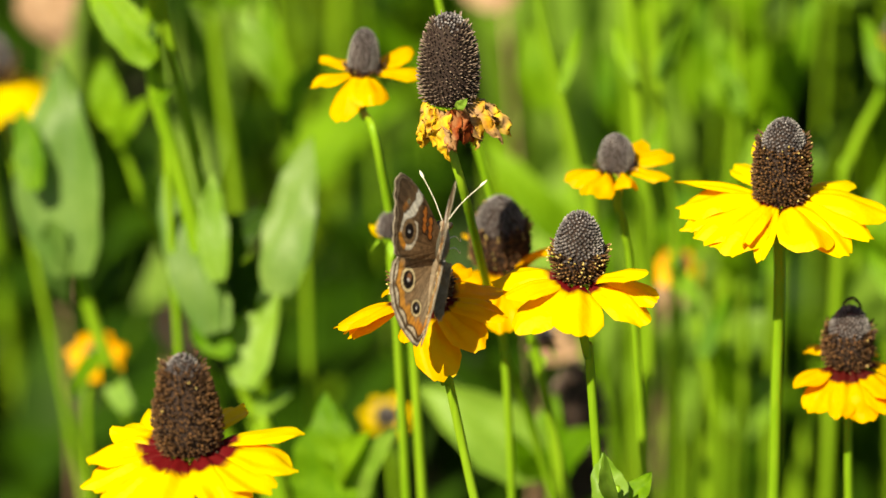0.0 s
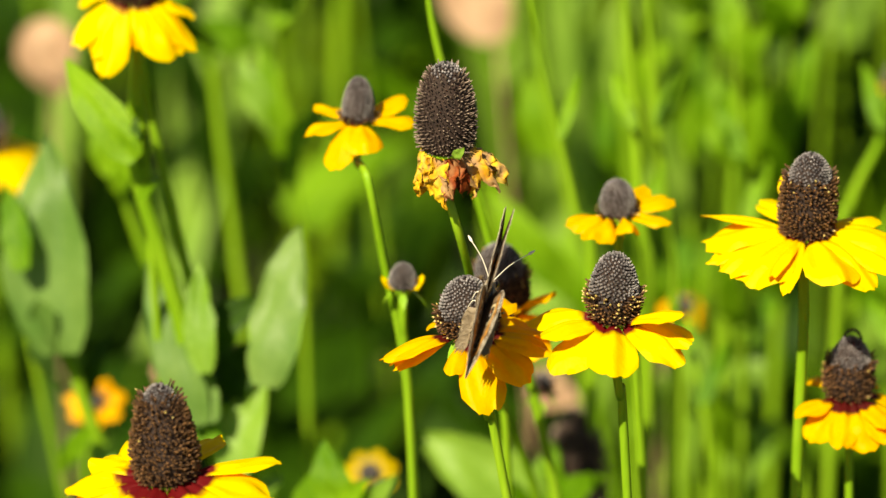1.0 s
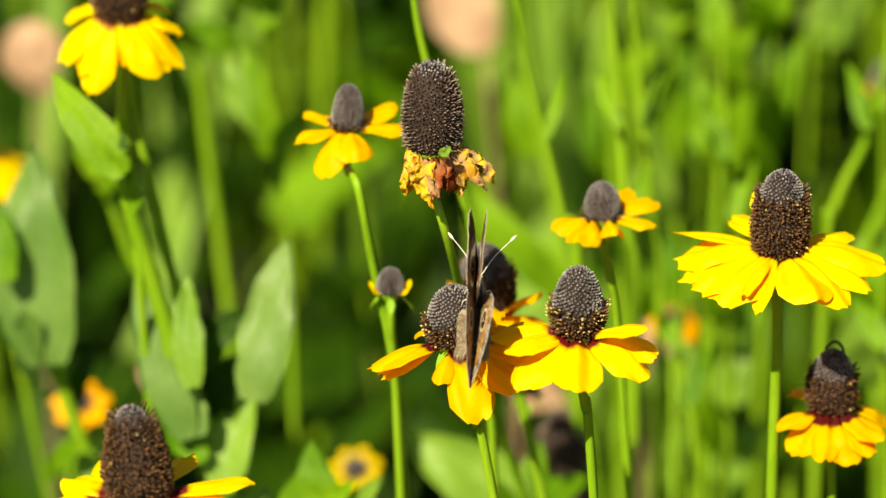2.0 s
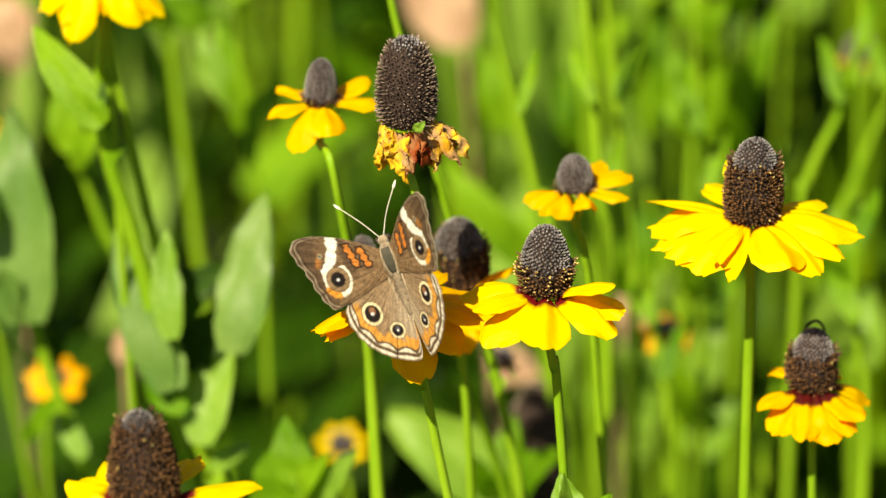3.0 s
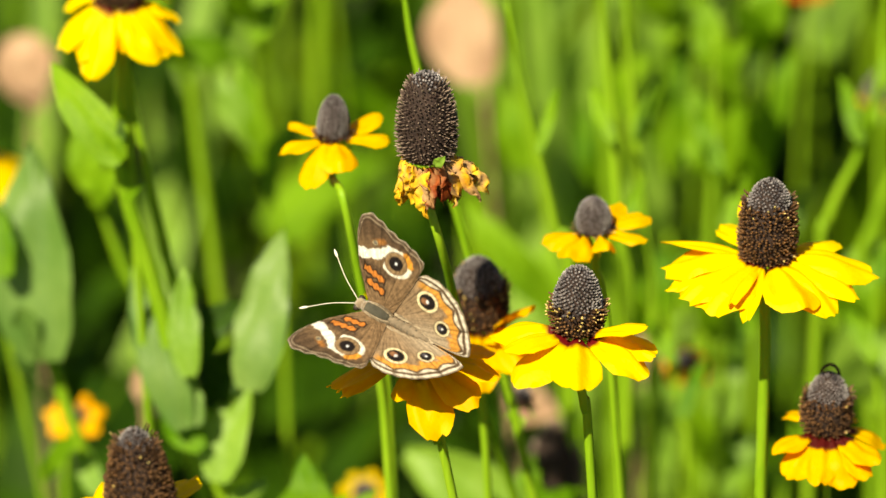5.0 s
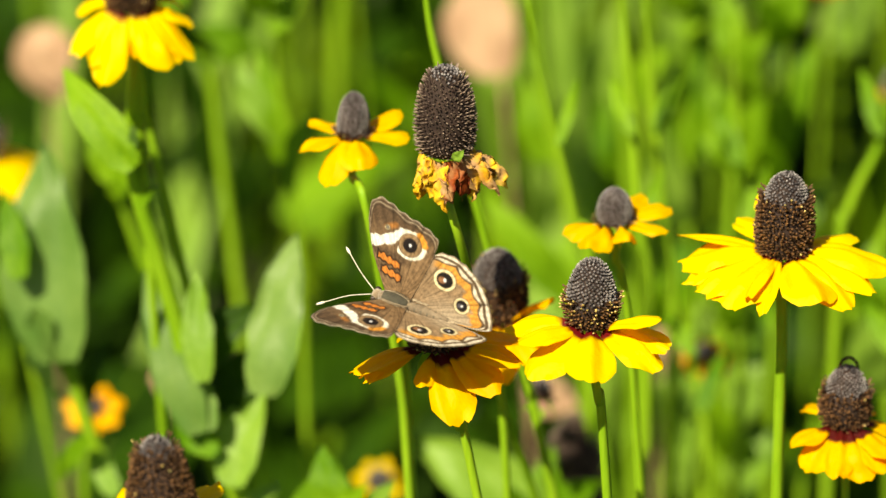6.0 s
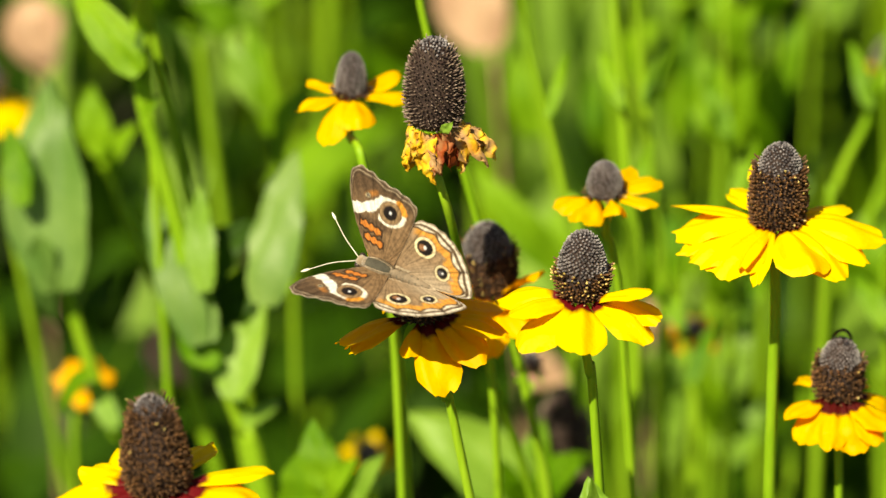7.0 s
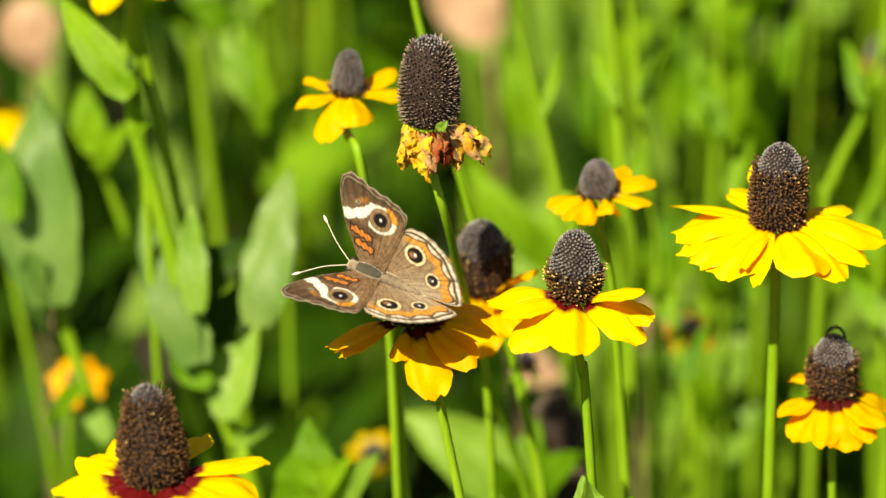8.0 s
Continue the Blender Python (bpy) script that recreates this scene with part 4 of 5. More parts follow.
def butterfly():
    rnd = random.Random(5)
    b = thing("butterfly", (0, 0, 0), "brown butterfly with ringed eyespots and orange bars on its wings", "butterfly")
    k = 0.001 * SCALE
    mm = lambda g: ([v * k for v in g[0]], g[1])
    v, f = mm(ball((0, 1.0, 1.0), (2.0, 4.0, 2.0), 20, 14))
    top = lambda q: sum((v[a] for a in q), Vector()) / len(q) / k
    mark = [1 if top(q).z > 1.9 and abs(top(q).x) < 1.15 and top(q).y < 3.6 else 0 for q in f]
    thorax = part("thorax", (v, f, {}, mark), [M_FUR, M_BACK], b, "furry tan thorax with a dark olive back")

    def on_thorax(r):
        a, y = r.choice((-1, 1)) * r.uniform(0.62, 1.4), r.uniform(-2.4, 4.4)
        w = math.sqrt(max(0.05, 1 - ((y - 1) / 3.8) ** 2))
        return Vector((1.98 * math.sin(a) * w, y, 1.0 + 1.95 * math.cos(a) * w)) * k, Vector((math.sin(a) * 0.5, -1.6, math.cos(a) * 0.3))
    tagged(part("fur", hairs(700, on_thorax, rnd, 0.0015), M_HAIR, thorax, smooth=False), kind="stuff")
    prof = [(0.05, 0)] + [(1.35 * math.sin(math.pi * (0.24 + 0.68 * i / 24)) * (1 - 0.10 * (i % 3 == 0)), -i * 0.53) for i in range(1, 25)] + [(0.1, -13.0)]
    v, f = lathe(prof, 16)
    v = [Vector((a.x, a.z - 1.2, a.y * 0.95 + 0.9)) * k for a in v]
    mark = [2 if top(q).z < 1.35 else 1 if int(-(top(q).y + 1.2) / 0.53) % 3 == 0 and abs(top(q).x) > 0.25 else 0 for q in f]
    abdomen = part("abdomen", (v, f, {}, mark), [M_BODY, M_BAND, M_BELLY], b, "slender banded abdomen with pale sides")

    def on_wing_root(r):
        sx = r.choice((-1, 1))
        return Vector((sx * r.uniform(1.3, 3.4), r.uniform(-14, -3), 1.7)) * k, Vector((sx * 0.35, -1.5, 0.05))
    tagged(part("fur", hairs(700, on_wing_root, rnd, 0.0034), M_HAIR, abdomen, smooth=False), kind="stuff")
    head = part("head", mm(ball((0, 5.2, 0.7), (1.5, 1.2, 1.3))), M_FUR, b)
    for s in (-1, 1):
        part("eye", mm(ball((s * 1.25, 5.5, 0.75), (0.7, 0.8, 0.85), 12, 8)), M_EYE, head, "dark round eye")
        root, end = Vector((s * 0.5, 6.1, 1.3)), Vector((s * 6.8, 15.4, 1.8))
        mid = (root + end) / 2 + Vector((s * -0.4, 0, 0.5))
        feeler = part("antenna", tube([p * k for p in (root, mid, end)], [0.10 * k, 0.08 * k, 0.09 * k], 6, 6), M_IVORY, b, "thin ivory antenna")
        d = (end - mid).normalized()
        part("club", tube([p * k for p in (end - d * 0.6, end + d * 0.5, end + d * 1.6)], [0.12 * k, 0.36 * k, 0.30 * k, 0.06 * k], 8, 4), M_IVORY, feeler, "white club at the tip")
        for y, out, down in ((2.6, 3.4, 4.6), (0.0, 3.8, 4.8)):
            part("leg", tube([Vector(p) * k for p in ((s * 0.8, y, -1), (s * out * 0.75, y + 0.9, -0.8), (s * out, y + 0.4, -down * 0.7), (s * out * 0.9, y + 1.2, -down))], [0.16 * k, 0.11 * k, 0.08 * k, 0.06 * k], 6, 4), M_IVORY, b, "pale thin leg")
    part("tongue", tube([Vector(p) * k for p in ((0, 5.6, -0.4), (0, 6.6, -2.0), (0.2, 6.0, -4.2))], [0.14 * k, 0.08 * k], 5, 5), M_BODY, b)
    wings = []
    for s, side in ((-1, "left"), (1, "right")):
        fw = wing("forewing", FORE, (0.2, 0.0), s, fore_upper, fore_under, b, 0.45, "brown forewing with a white band and an eyespot")
        hw = wing("hindwing", HIND, (0.4, -2.0), s, hind_upper, hind_under, b, 0.0, "brown hindwing with two eyespots and an orange border")
        wings.append((fw, hw))
    return b, wings


BUTTERFLY, WINGS = butterfly()
# seconds, place, turn, lift in degrees of the left and right forewing and of the left and right hindwing
FLIGHT = [
    (0, -0.01000, -0.02652, 0.59620, 50.0, 1.97, -14.0, 66, 74, 60, 72),
    (0.5, -0.00085, -0.0213, 0.59359, 23.16, 9.56, -9.1, 88, 82, 86, 71),
    (1, 0.00169, -0.02221, 0.59164, 23.47, 9.61, -8.96, 88, 82, 86, 71),
    (1.5, 0.00339, -0.02172, 0.59248, 27.58, 13.76, -8.52, 91, 82, 92, 70),
    (1.7, 0.004, -0.02243, 0.59113, 26.08, 8.86, -6.83, 91, 82, 92, 70),
    (2.8, -0.00740, -0.01911, 0.59784, 63.15, -19.01, -6.49, 41, 58, 41, 58),
    (3, -0.01182, -0.02021, 0.59571, 63.47, -25.16, -3.19, 37, 43, 37, 43),
    (3.5, -0.01819, -0.0228, 0.59062, 65.01, -33.9, 6.91, 33.0, 33.0, 33.0, 33.0),
    (4, -0.01652, -0.02048, 0.59501, 57.93, -36.08, 19.88, 35.3, 35.3, 35.3, 35.3),
    (4.5, -0.02069, -0.02155, 0.59295, 28.09, -45.52, 41.31, 33.8, 33.8, 33.8, 33.8),
    (4.7, -0.01927, -0.02193, 0.59225, 26.94, -45.12, 43.08, 34.5, 34.5, 34.5, 34.5),
    (5.8, -0.02256, -0.02187, 0.59267, 9.43, -42.58, 56.24, 44.2, 44.2, 44.2, 44.2),
    (6, -0.02029, -0.02167, 0.59306, 10.92, -35.34, 58.75, 40.5, 40.5, 40.5, 40.5),
    (6.5, -0.01854, -0.02095, 0.59449, 9.53, -36.77, 55.85, 40.9, 40.9, 40.9, 40.9),
    (7, -0.0218, -0.02092, 0.5946, 9.69, -40.06, 54.78, 40.5, 40.5, 40.5, 40.5),
    (7.5, -0.02074, -0.02104, 0.59432, 11.96, -35.5, 56.15, 39.4, 39.4, 39.4, 39.4),
    (8, -0.02271, -0.02161, 0.59323, 12.41, -41.69, 52.59, 42.8, 42.8, 42.8, 42.8)
]


# ---------------------------------------------------------------- leafy plants and the meadow behind
def leafy_plant(key, name, label, base, knees, stem, leaves, seed, mat=None, group="leafy stems"):
    """leaves: (root, azimuth, rise, length, width, droop)"""
    rnd = random.Random(seed)
    base = Vector(base)
    plant = thing(name, base, label, "plant", group)
    if key:
        PLANTS[key] = plant
    part("stem", tube([Vector((0, 0, -0.03))] + [Vector(k) - base for k in knees], [stem * 1.3, stem * 1.1, stem, stem * 0.8, stem * 0.25], 8, 6), M_STEM, plant)
    for lf in leaves:
        root, az, elev, ln, wd, droop = lf[:6]
        part("leaf", leaf_geo(Vector(root) - base, az, elev, ln, wd, droop, 0.22, rnd), mat or M_LEAF, plant)
    return plant


def add_leaf(plant, root, tip, width, mat, seed, face=(-0.35, -0.8, 0.8), label="", bow=0.08):
    part("leaf", leaf_to(Vector(root) - plant.location, Vector(tip) - plant.location, width, face, bow, random.Random(seed)), mat, plant, label)


p = leafy_plant("N1", "leafy_stem", "tall green flower stem with broad silvery clasping leaves", (0.0004, 0.1550, 0.0000), [(-0.0290, 0.1550, 0.2200), (-0.0643, 0.1550, 0.4241), (-0.0683, 0.1550, 0.4404), (-0.0757, 0.1550, 0.4625), (-0.0832, 0.1550, 0.4863), (-0.0865, 0.1550, 0.5058), (-0.0913, 0.1550, 0.5289), (-0.0962, 0.1550, 0.5497), (-0.0980, 0.1550, 0.5702), (-0.0958, 0.1550, 0.5959), (-0.0940, 0.1550, 0.6139)], 0.0029, (), 50)
add_leaf(p, (-0.0968, 0.1430, 0.5670), (-0.1179, 0.1660, 0.5882), 0.0118, M_LEAF, 51)
add_leaf(p, (-0.0610, 0.1430, 0.4899), (-0.0502, 0.1701, 0.5305), 0.0158, M_LEAF_SILVER, 52)
# inner leaves in shade: the dark is in their material
add_leaf(p, (-0.0847, 0.1610, 0.4870), (-0.0644, 0.1670, 0.5077), 0.0139, M_LEAF_SHADE, 53)
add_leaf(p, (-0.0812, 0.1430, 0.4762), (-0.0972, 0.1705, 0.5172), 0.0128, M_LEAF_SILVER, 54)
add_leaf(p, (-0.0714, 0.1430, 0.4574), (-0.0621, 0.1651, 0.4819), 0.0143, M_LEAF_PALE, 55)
add_leaf(p, (-0.0765, 0.1610, 0.4741), (-0.0633, 0.1670, 0.4917), 0.0139, M_LEAF_SHADE, 56)
add_leaf(p, (-0.0785, 0.1430, 0.4947), (-0.0812, 0.1650, 0.5204), 0.0097, M_LEAF_PALE, 57)
add_leaf(p, (-0.0781, 0.1430, 0.4771), (-0.0839, 0.1624, 0.4941), 0.0104, M_LEAF_SILVER, 58)
add_leaf(p, (-0.0757, 0.1430, 0.4693), (-0.0897, 0.1597, 0.4699), 0.0077, M_LEAF, 59)
add_leaf(p, (-0.0671, 0.1430, 0.4474), (-0.0578, 0.1589, 0.4482), 0.0070, M_LEAF_PALE, 60)
add_leaf(p, (-0.0958, 0.1430, 0.5813), (-0.0937, 0.1611, 0.5514), 0.0041, M_LEAF_SILVER, 61)
add_leaf(p, (-0.0957, 0.1430, 0.5536), (-0.0903, 0.1578, 0.5536), 0.0034, M_LEAF, 62)
p = leafy_plant("N3", "leafy_stem", "slender green stem beside the leafy one", (-0.0250, 0.1700, 0.0000), [(-0.0440, 0.1700, 0.2250), (-0.0770, 0.1700, 0.4742), (-0.0839, 0.1700, 0.5078), (-0.0895, 0.1700, 0.5405), (-0.0947, 0.1700, 0.5744), (-0.0958, 0.1700, 0.6038)], 0.0017, (), 90)
p = leafy_plant("N2", "leafy_stem", "pale green stem with a broad toothed leaf", (-0.0482, 0.2050, 0.0000), [(-0.0770, 0.2050, 0.2050), (-0.1068, 0.2050, 0.3943), (-0.1135, 0.2050, 0.4114), (-0.1211, 0.2050, 0.4366), (-0.1263, 0.2050, 0.4572), (-0.1299, 0.2050, 0.4695), (-0.1363, 0.2050, 0.4857), (-0.1430, 0.2050, 0.5037)], 0.0023, (), 61)
add_leaf(p, (-0.1271, 0.1930, 0.4698), (-0.1332, 0.2251, 0.5306), 0.0269, M_LEAF_SILVER, 120)
# shaded leaf beside the broad one, darkened by its colour
add_leaf(p, (-0.1394, 0.2110, 0.4786), (-0.1327, 0.2170, 0.4993), 0.0112, M_LEAF_SHADE, 121)
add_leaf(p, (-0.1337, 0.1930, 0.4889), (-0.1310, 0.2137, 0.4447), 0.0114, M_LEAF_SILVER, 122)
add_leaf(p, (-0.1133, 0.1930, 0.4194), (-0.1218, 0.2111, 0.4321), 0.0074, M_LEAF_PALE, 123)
add_leaf(p, (-0.1247, 0.2110, 0.4416), (-0.1133, 0.2170, 0.4652), 0.0073, M_LEAF_SHADE, 124)
add_leaf(p, (-0.1385, 0.1930, 0.4999), (-0.1447, 0.2130, 0.5196), 0.0089, M_LEAF, 125)
add_leaf(p, (-0.1196, 0.1930, 0.4412), (-0.1331, 0.2102, 0.4147), 0.0074, M_LEAF, 126)
p = leafy_plant("", "leafy_stem", "low stem with broad pale triangular leaves", (-0.0321, 0.1090, 0.0000), [(-0.0358, 0.1090, 0.2088), (-0.0410, 0.1090, 0.4175), (-0.0422, 0.1090, 0.4514)], 0.0015, (), 68)
add_leaf(p, (-0.0430, 0.1090, 0.4316), (-0.0441, 0.1190, 0.4671), 0.0257, M_LEAF, 69)
add_leaf(p, (-0.0382, 0.1090, 0.4375), (-0.0240, 0.0970, 0.4721), 0.0103, M_LEAF_PALE, 70)
add_leaf(p, (-0.0422, 0.1090, 0.4514), (-0.0459, 0.1190, 0.4710), 0.0103, M_LEAF, 71)
add_leaf(p, (-0.0423, 0.1090, 0.4455), (-0.0316, 0.0970, 0.4702), 0.0086, M_LEAF, 72)
p = leafy_plant("", "leafy_stem", "low stem with one long pale leaf", (0.0624, 0.1771, 0.0000), [(0.0475, 0.1771, 0.1875), (0.0266, 0.1771, 0.3749), (0.0209, 0.1771, 0.4109)], 0.0018, (), 73)
add_leaf(p, (0.0218, 0.1771, 0.4109), (-0.0201, 0.1871, 0.4352), 0.0219, M_LEAF_PALE, 74)
add_leaf(p, (0.0209, 0.1771, 0.4046), (0.0401, 0.1651, 0.4325), 0.0128, M_LEAF, 75)
add_leaf(p, (0.0209, 0.1771, 0.4109), (0.0241, 0.1871, 0.4321), 0.0109, M_LEAF, 76)
add_leaf(p, (0.0209, 0.1771, 0.4046), (0.0099, 0.1651, 0.4304), 0.0091, M_LEAF, 77)
p = leafy_plant("", "leafy_stem", "short stem with small pale leaves", (0.0688, -0.0271, 0.0000), [(0.0562, -0.0271, 0.2514), (0.0384, -0.0271, 0.5028), (0.0367, -0.0271, 0.5203)], 0.0009, (), 78)
add_leaf(p, (0.0364, -0.0271, 0.5168), (0.0320, -0.0171, 0.5311), 0.0093, M_LEAF_PALE, 79)
add_leaf(p, (0.0367, -0.0271, 0.5203), (0.0327, -0.0391, 0.5440), 0.0055, M_LEAF_PALE, 80)
add_leaf(p, (0.0368, -0.0271, 0.5150), (0.0459, -0.0171, 0.5247), 0.0075, M_LEAF, 81)
p = leafy_plant("", "leafy_stem", "slender green stem that leans behind the seed cone", (0.0951, 0.0943, 0.0000), [(0.0635, 0.0943, 0.2426), (0.0192, 0.0943, 0.4852), (0.0075, 0.0943, 0.5302), (-0.0006, 0.0943, 0.5648), (-0.0114, 0.0943, 0.6089), (-0.0148, 0.0943, 0.6296), (-0.0162, 0.0943, 0.6500)], 0.0014, (), 82)
p = leafy_plant("", "leafy_stem", "tall green meadow stem", (0.0688, 0.4563, 0.0000), [(0.0652, 0.4563, 0.1643), (0.0603, 0.4563, 0.3285), (0.0575, 0.4563, 0.3942), (0.0541, 0.4563, 0.4483), (0.0525, 0.4563, 0.4986)], 0.0028, (), 83)
add_leaf(p, (0.0571, 0.4563, 0.3942), (0.0462, 0.4663, 0.4250), 0.0150, M_LEAF, 84)
add_leaf(p, (0.0570, 0.4563, 0.4250), (0.0724, 0.4443, 0.4561), 0.0129, M_LEAF, 85)
p = leafy_plant("", "leafy_stem", "tall green meadow stem", (0.0665, 0.5022, 0.0000), [(0.0657, 0.5022, 0.1519), (0.0645, 0.5022, 0.3039), (0.0637, 0.5022, 0.3742), (0.0656, 0.5022, 0.4275), (0.0662, 0.5022, 0.4794)], 0.0022, (), 86)
p = leafy_plant("", "leafy_stem", "tall green meadow stem", (0.0604, 0.4048, 0.0000), [(0.0516, 0.4048, 0.1781), (0.0392, 0.4048, 0.3561), (0.0345, 0.4048, 0.4033), (0.0227, 0.4048, 0.4605), (0.0193, 0.4048, 0.5070)], 0.0023, (), 87)
add_leaf(p, (0.0270, 0.4048, 0.4264), (0.0156, 0.4148, 0.4558), 0.0145, M_LEAF, 88)
p = leafy_plant("", "leafy_stem", "tall green meadow stem", (0.0836, 0.3382, 0.0000), [(0.0993, 0.3382, 0.1729), (0.1212, 0.3382, 0.3457), (0.1279, 0.3382, 0.3827), (0.1489, 0.3382, 0.4500), (0.1592, 0.3382, 0.4804)], 0.0024, (), 89)
add_leaf(p, (0.1386, 0.3382, 0.4145), (0.1549, 0.3482, 0.4273), 0.0121, M_LEAF_PALE, 90)
add_leaf(p, (0.1592, 0.3382, 0.4804), (0.1599, 0.3262, 0.5136), 0.0121, M_LEAF, 91)
add_leaf(p, (0.1596, 0.3382, 0.4740), (0.1481, 0.3482, 0.4887), 0.0101, M_LEAF, 92)
p = leafy_plant("", "leafy_stem", "pale green meadow stem with broad leaves", (0.0683, 0.3765, 0.0000), [(0.0693, 0.3765, 0.1498), (0.0708, 0.3765, 0.2996), (0.0715, 0.3765, 0.3478), (0.0712, 0.3765, 0.3807)], 0.0027, (), 93)
add_leaf(p, (0.0718, 0.3765, 0.3334), (0.0824, 0.3865, 0.3612), 0.0166, M_LEAF_PALE, 94)
add_leaf(p, (0.0717, 0.3765, 0.3093), (0.0819, 0.3645, 0.3402), 0.0166, M_LEAF_PALE, 95)
add_leaf(p, (0.0712, 0.3765, 0.3807), (0.0748, 0.3865, 0.4056), 0.0125, M_LEAF, 96)
add_leaf(p, (0.0714, 0.3765, 0.3737), (0.0581, 0.3645, 0.4008), 0.0104, M_LEAF, 97)
p = leafy_plant("", "leafy_stem", "grey-green arching leaf stem", (0.0861, 0.3328, 0.0000), [(0.0675, 0.3328, 0.1860), (0.0414, 0.3328, 0.3720), (0.0351, 0.3328, 0.4039)], 0.0014, (), 98)
add_leaf(p, (0.0340, 0.3328, 0.4084), (-0.0008, 0.3428, 0.4456), 0.0125, M_LEAF, 99)
add_leaf(p, (0.0404, 0.3328, 0.3766), (0.0444, 0.3208, 0.4280), 0.0121, M_LEAF, 100)
add_leaf(p, (0.0351, 0.3328, 0.4039), (0.0306, 0.3428, 0.4278), 0.0121, M_LEAF, 101)
add_leaf(p, (0.0351, 0.3328, 0.3971), (0.0464, 0.3208, 0.4236), 0.0101, M_LEAF, 102)
p = leafy_plant("", "leafy_stem", "pale green meadow stem with broad leaves", (0.1673, 0.3328, 0.0000), [(0.1601, 0.3328, 0.1627), (0.1501, 0.3328, 0.3254), (0.1460, 0.3328, 0.3720), (0.1426, 0.3328, 0.4039)], 0.0022, (), 103)
add_leaf(p, (0.1452, 0.3328, 0.3674), (0.1527, 0.3428, 0.3986), 0.0241, M_LEAF_PALE, 104)
add_leaf(p, (0.1456, 0.3328, 0.3720), (0.1334, 0.3208, 0.4102), 0.0181, M_LEAF_PALE, 105)
add_leaf(p, (0.1426, 0.3328, 0.4039), (0.1460, 0.3428, 0.4278), 0.0121, M_LEAF, 106)
add_leaf(p, (0.1429, 0.3328, 0.3971), (0.1289, 0.3208, 0.4236), 0.0101, M_LEAF, 107)
p = leafy_plant("", "leafy_stem", "green meadow stem with narrow leaves", (-0.0563, 0.3111, 0.0000), [(-0.0579, 0.3111, 0.1920), (-0.0601, 0.3111, 0.3840), (-0.0610, 0.3111, 0.4395), (-0.0660, 0.3111, 0.4826), (-0.0688, 0.3111, 0.5266)], 0.0012, (), 108)
add_leaf(p, (-0.0662, 0.3111, 0.4720), (-0.0734, 0.3211, 0.5117), 0.0097, M_LEAF, 109)
add_leaf(p, (-0.0645, 0.3111, 0.4612), (-0.0538, 0.2991, 0.4988), 0.0086, M_LEAF_SHADE, 110)
add_leaf(p, (-0.0679, 0.3111, 0.4805), (-0.0831, 0.3211, 0.5054), 0.0089, M_LEAF_PALE, 111)
add_leaf(p, (-0.0688, 0.3111, 0.5266), (-0.0717, 0.2991, 0.5583), 0.0117, M_LEAF, 112)
add_leaf(p, (-0.0690, 0.3111, 0.5204), (-0.0577, 0.3211, 0.5346), 0.0097, M_LEAF, 113)
p = leafy_plant("", "leafy_stem", "green meadow stem with narrow leaves", (0.0842, 0.3665, 0.0000), [(0.0864, 0.3665, 0.1883), (0.0893, 0.3665, 0.3767), (0.0907, 0.3665, 0.4383), (0.0904, 0.3665, 0.4847)], 0.0022, (), 114)
add_leaf(p, (0.0907, 0.3665, 0.4450), (0.0833, 0.3765, 0.4735), 0.0161, M_LEAF, 115)
add_leaf(p, (0.0908, 0.3665, 0.4405), (0.1018, 0.3545, 0.4771), 0.0161, M_LEAF, 116)
add_leaf(p, (0.0904, 0.3665, 0.4847), (0.0859, 0.3765, 0.5084), 0.0121, M_LEAF, 117)
add_leaf(p, (0.0906, 0.3665, 0.4781), (0.1010, 0.3545, 0.5030), 0.0101, M_LEAF, 118)
p = leafy_plant("", "leafy_stem", "pale green meadow stem with long leaves", (0.1105, 0.4143, 0.0000), [(0.1111, 0.4143, 0.1707), (0.1119, 0.4143, 0.3414), (0.1124, 0.4143, 0.4218), (0.1116, 0.4143, 0.4764)], 0.0021, (), 119)
add_leaf(p, (0.1124, 0.4143, 0.4218), (0.1238, 0.4243, 0.4719), 0.0116, M_LEAF, 120)
add_leaf(p, (0.1122, 0.4143, 0.4079), (0.0988, 0.4023, 0.4706), 0.0104, M_LEAF, 121)
add_leaf(p, (0.1123, 0.4143, 0.3797), (0.1292, 0.4243, 0.4100), 0.0125, M_LEAF_PALE, 122)
add_leaf(p, (0.1123, 0.4143, 0.3607), (0.0968, 0.4023, 0.3999), 0.0125, M_LEAF, 123)
add_leaf(p, (0.1116, 0.4143, 0.4764), (0.1152, 0.4243, 0.5009), 0.0125, M_LEAF, 124)
add_leaf(p, (0.1119, 0.4143, 0.4696), (0.0981, 0.4023, 0.4950), 0.0104, M_LEAF, 125)
p = leafy_plant("", "leafy_stem", "pale green meadow stem with long leaves", (0.0894, 0.4592, 0.0000), [(0.0865, 0.4592, 0.1585), (0.0826, 0.4592, 0.3170), (0.0796, 0.4592, 0.4000), (0.0771, 0.4592, 0.4609)], 0.0021, (), 126)
add_leaf(p, (0.0796, 0.4592, 0.4000), (0.0863, 0.4692, 0.4518), 0.0107, M_LEAF, 127)
add_leaf(p, (0.0802, 0.4592, 0.3711), (0.0690, 0.4472, 0.4246), 0.0107, M_LEAF_PALE, 128)
add_leaf(p, (0.0814, 0.4592, 0.3368), (0.0926, 0.4692, 0.3709), 0.0129, M_LEAF, 129)
add_leaf(p, (0.0771, 0.4592, 0.4609), (0.0713, 0.4472, 0.4956), 0.0129, M_LEAF, 130)
add_leaf(p, (0.0773, 0.4592, 0.4540), (0.0901, 0.4692, 0.4703), 0.0107, M_LEAF, 131)
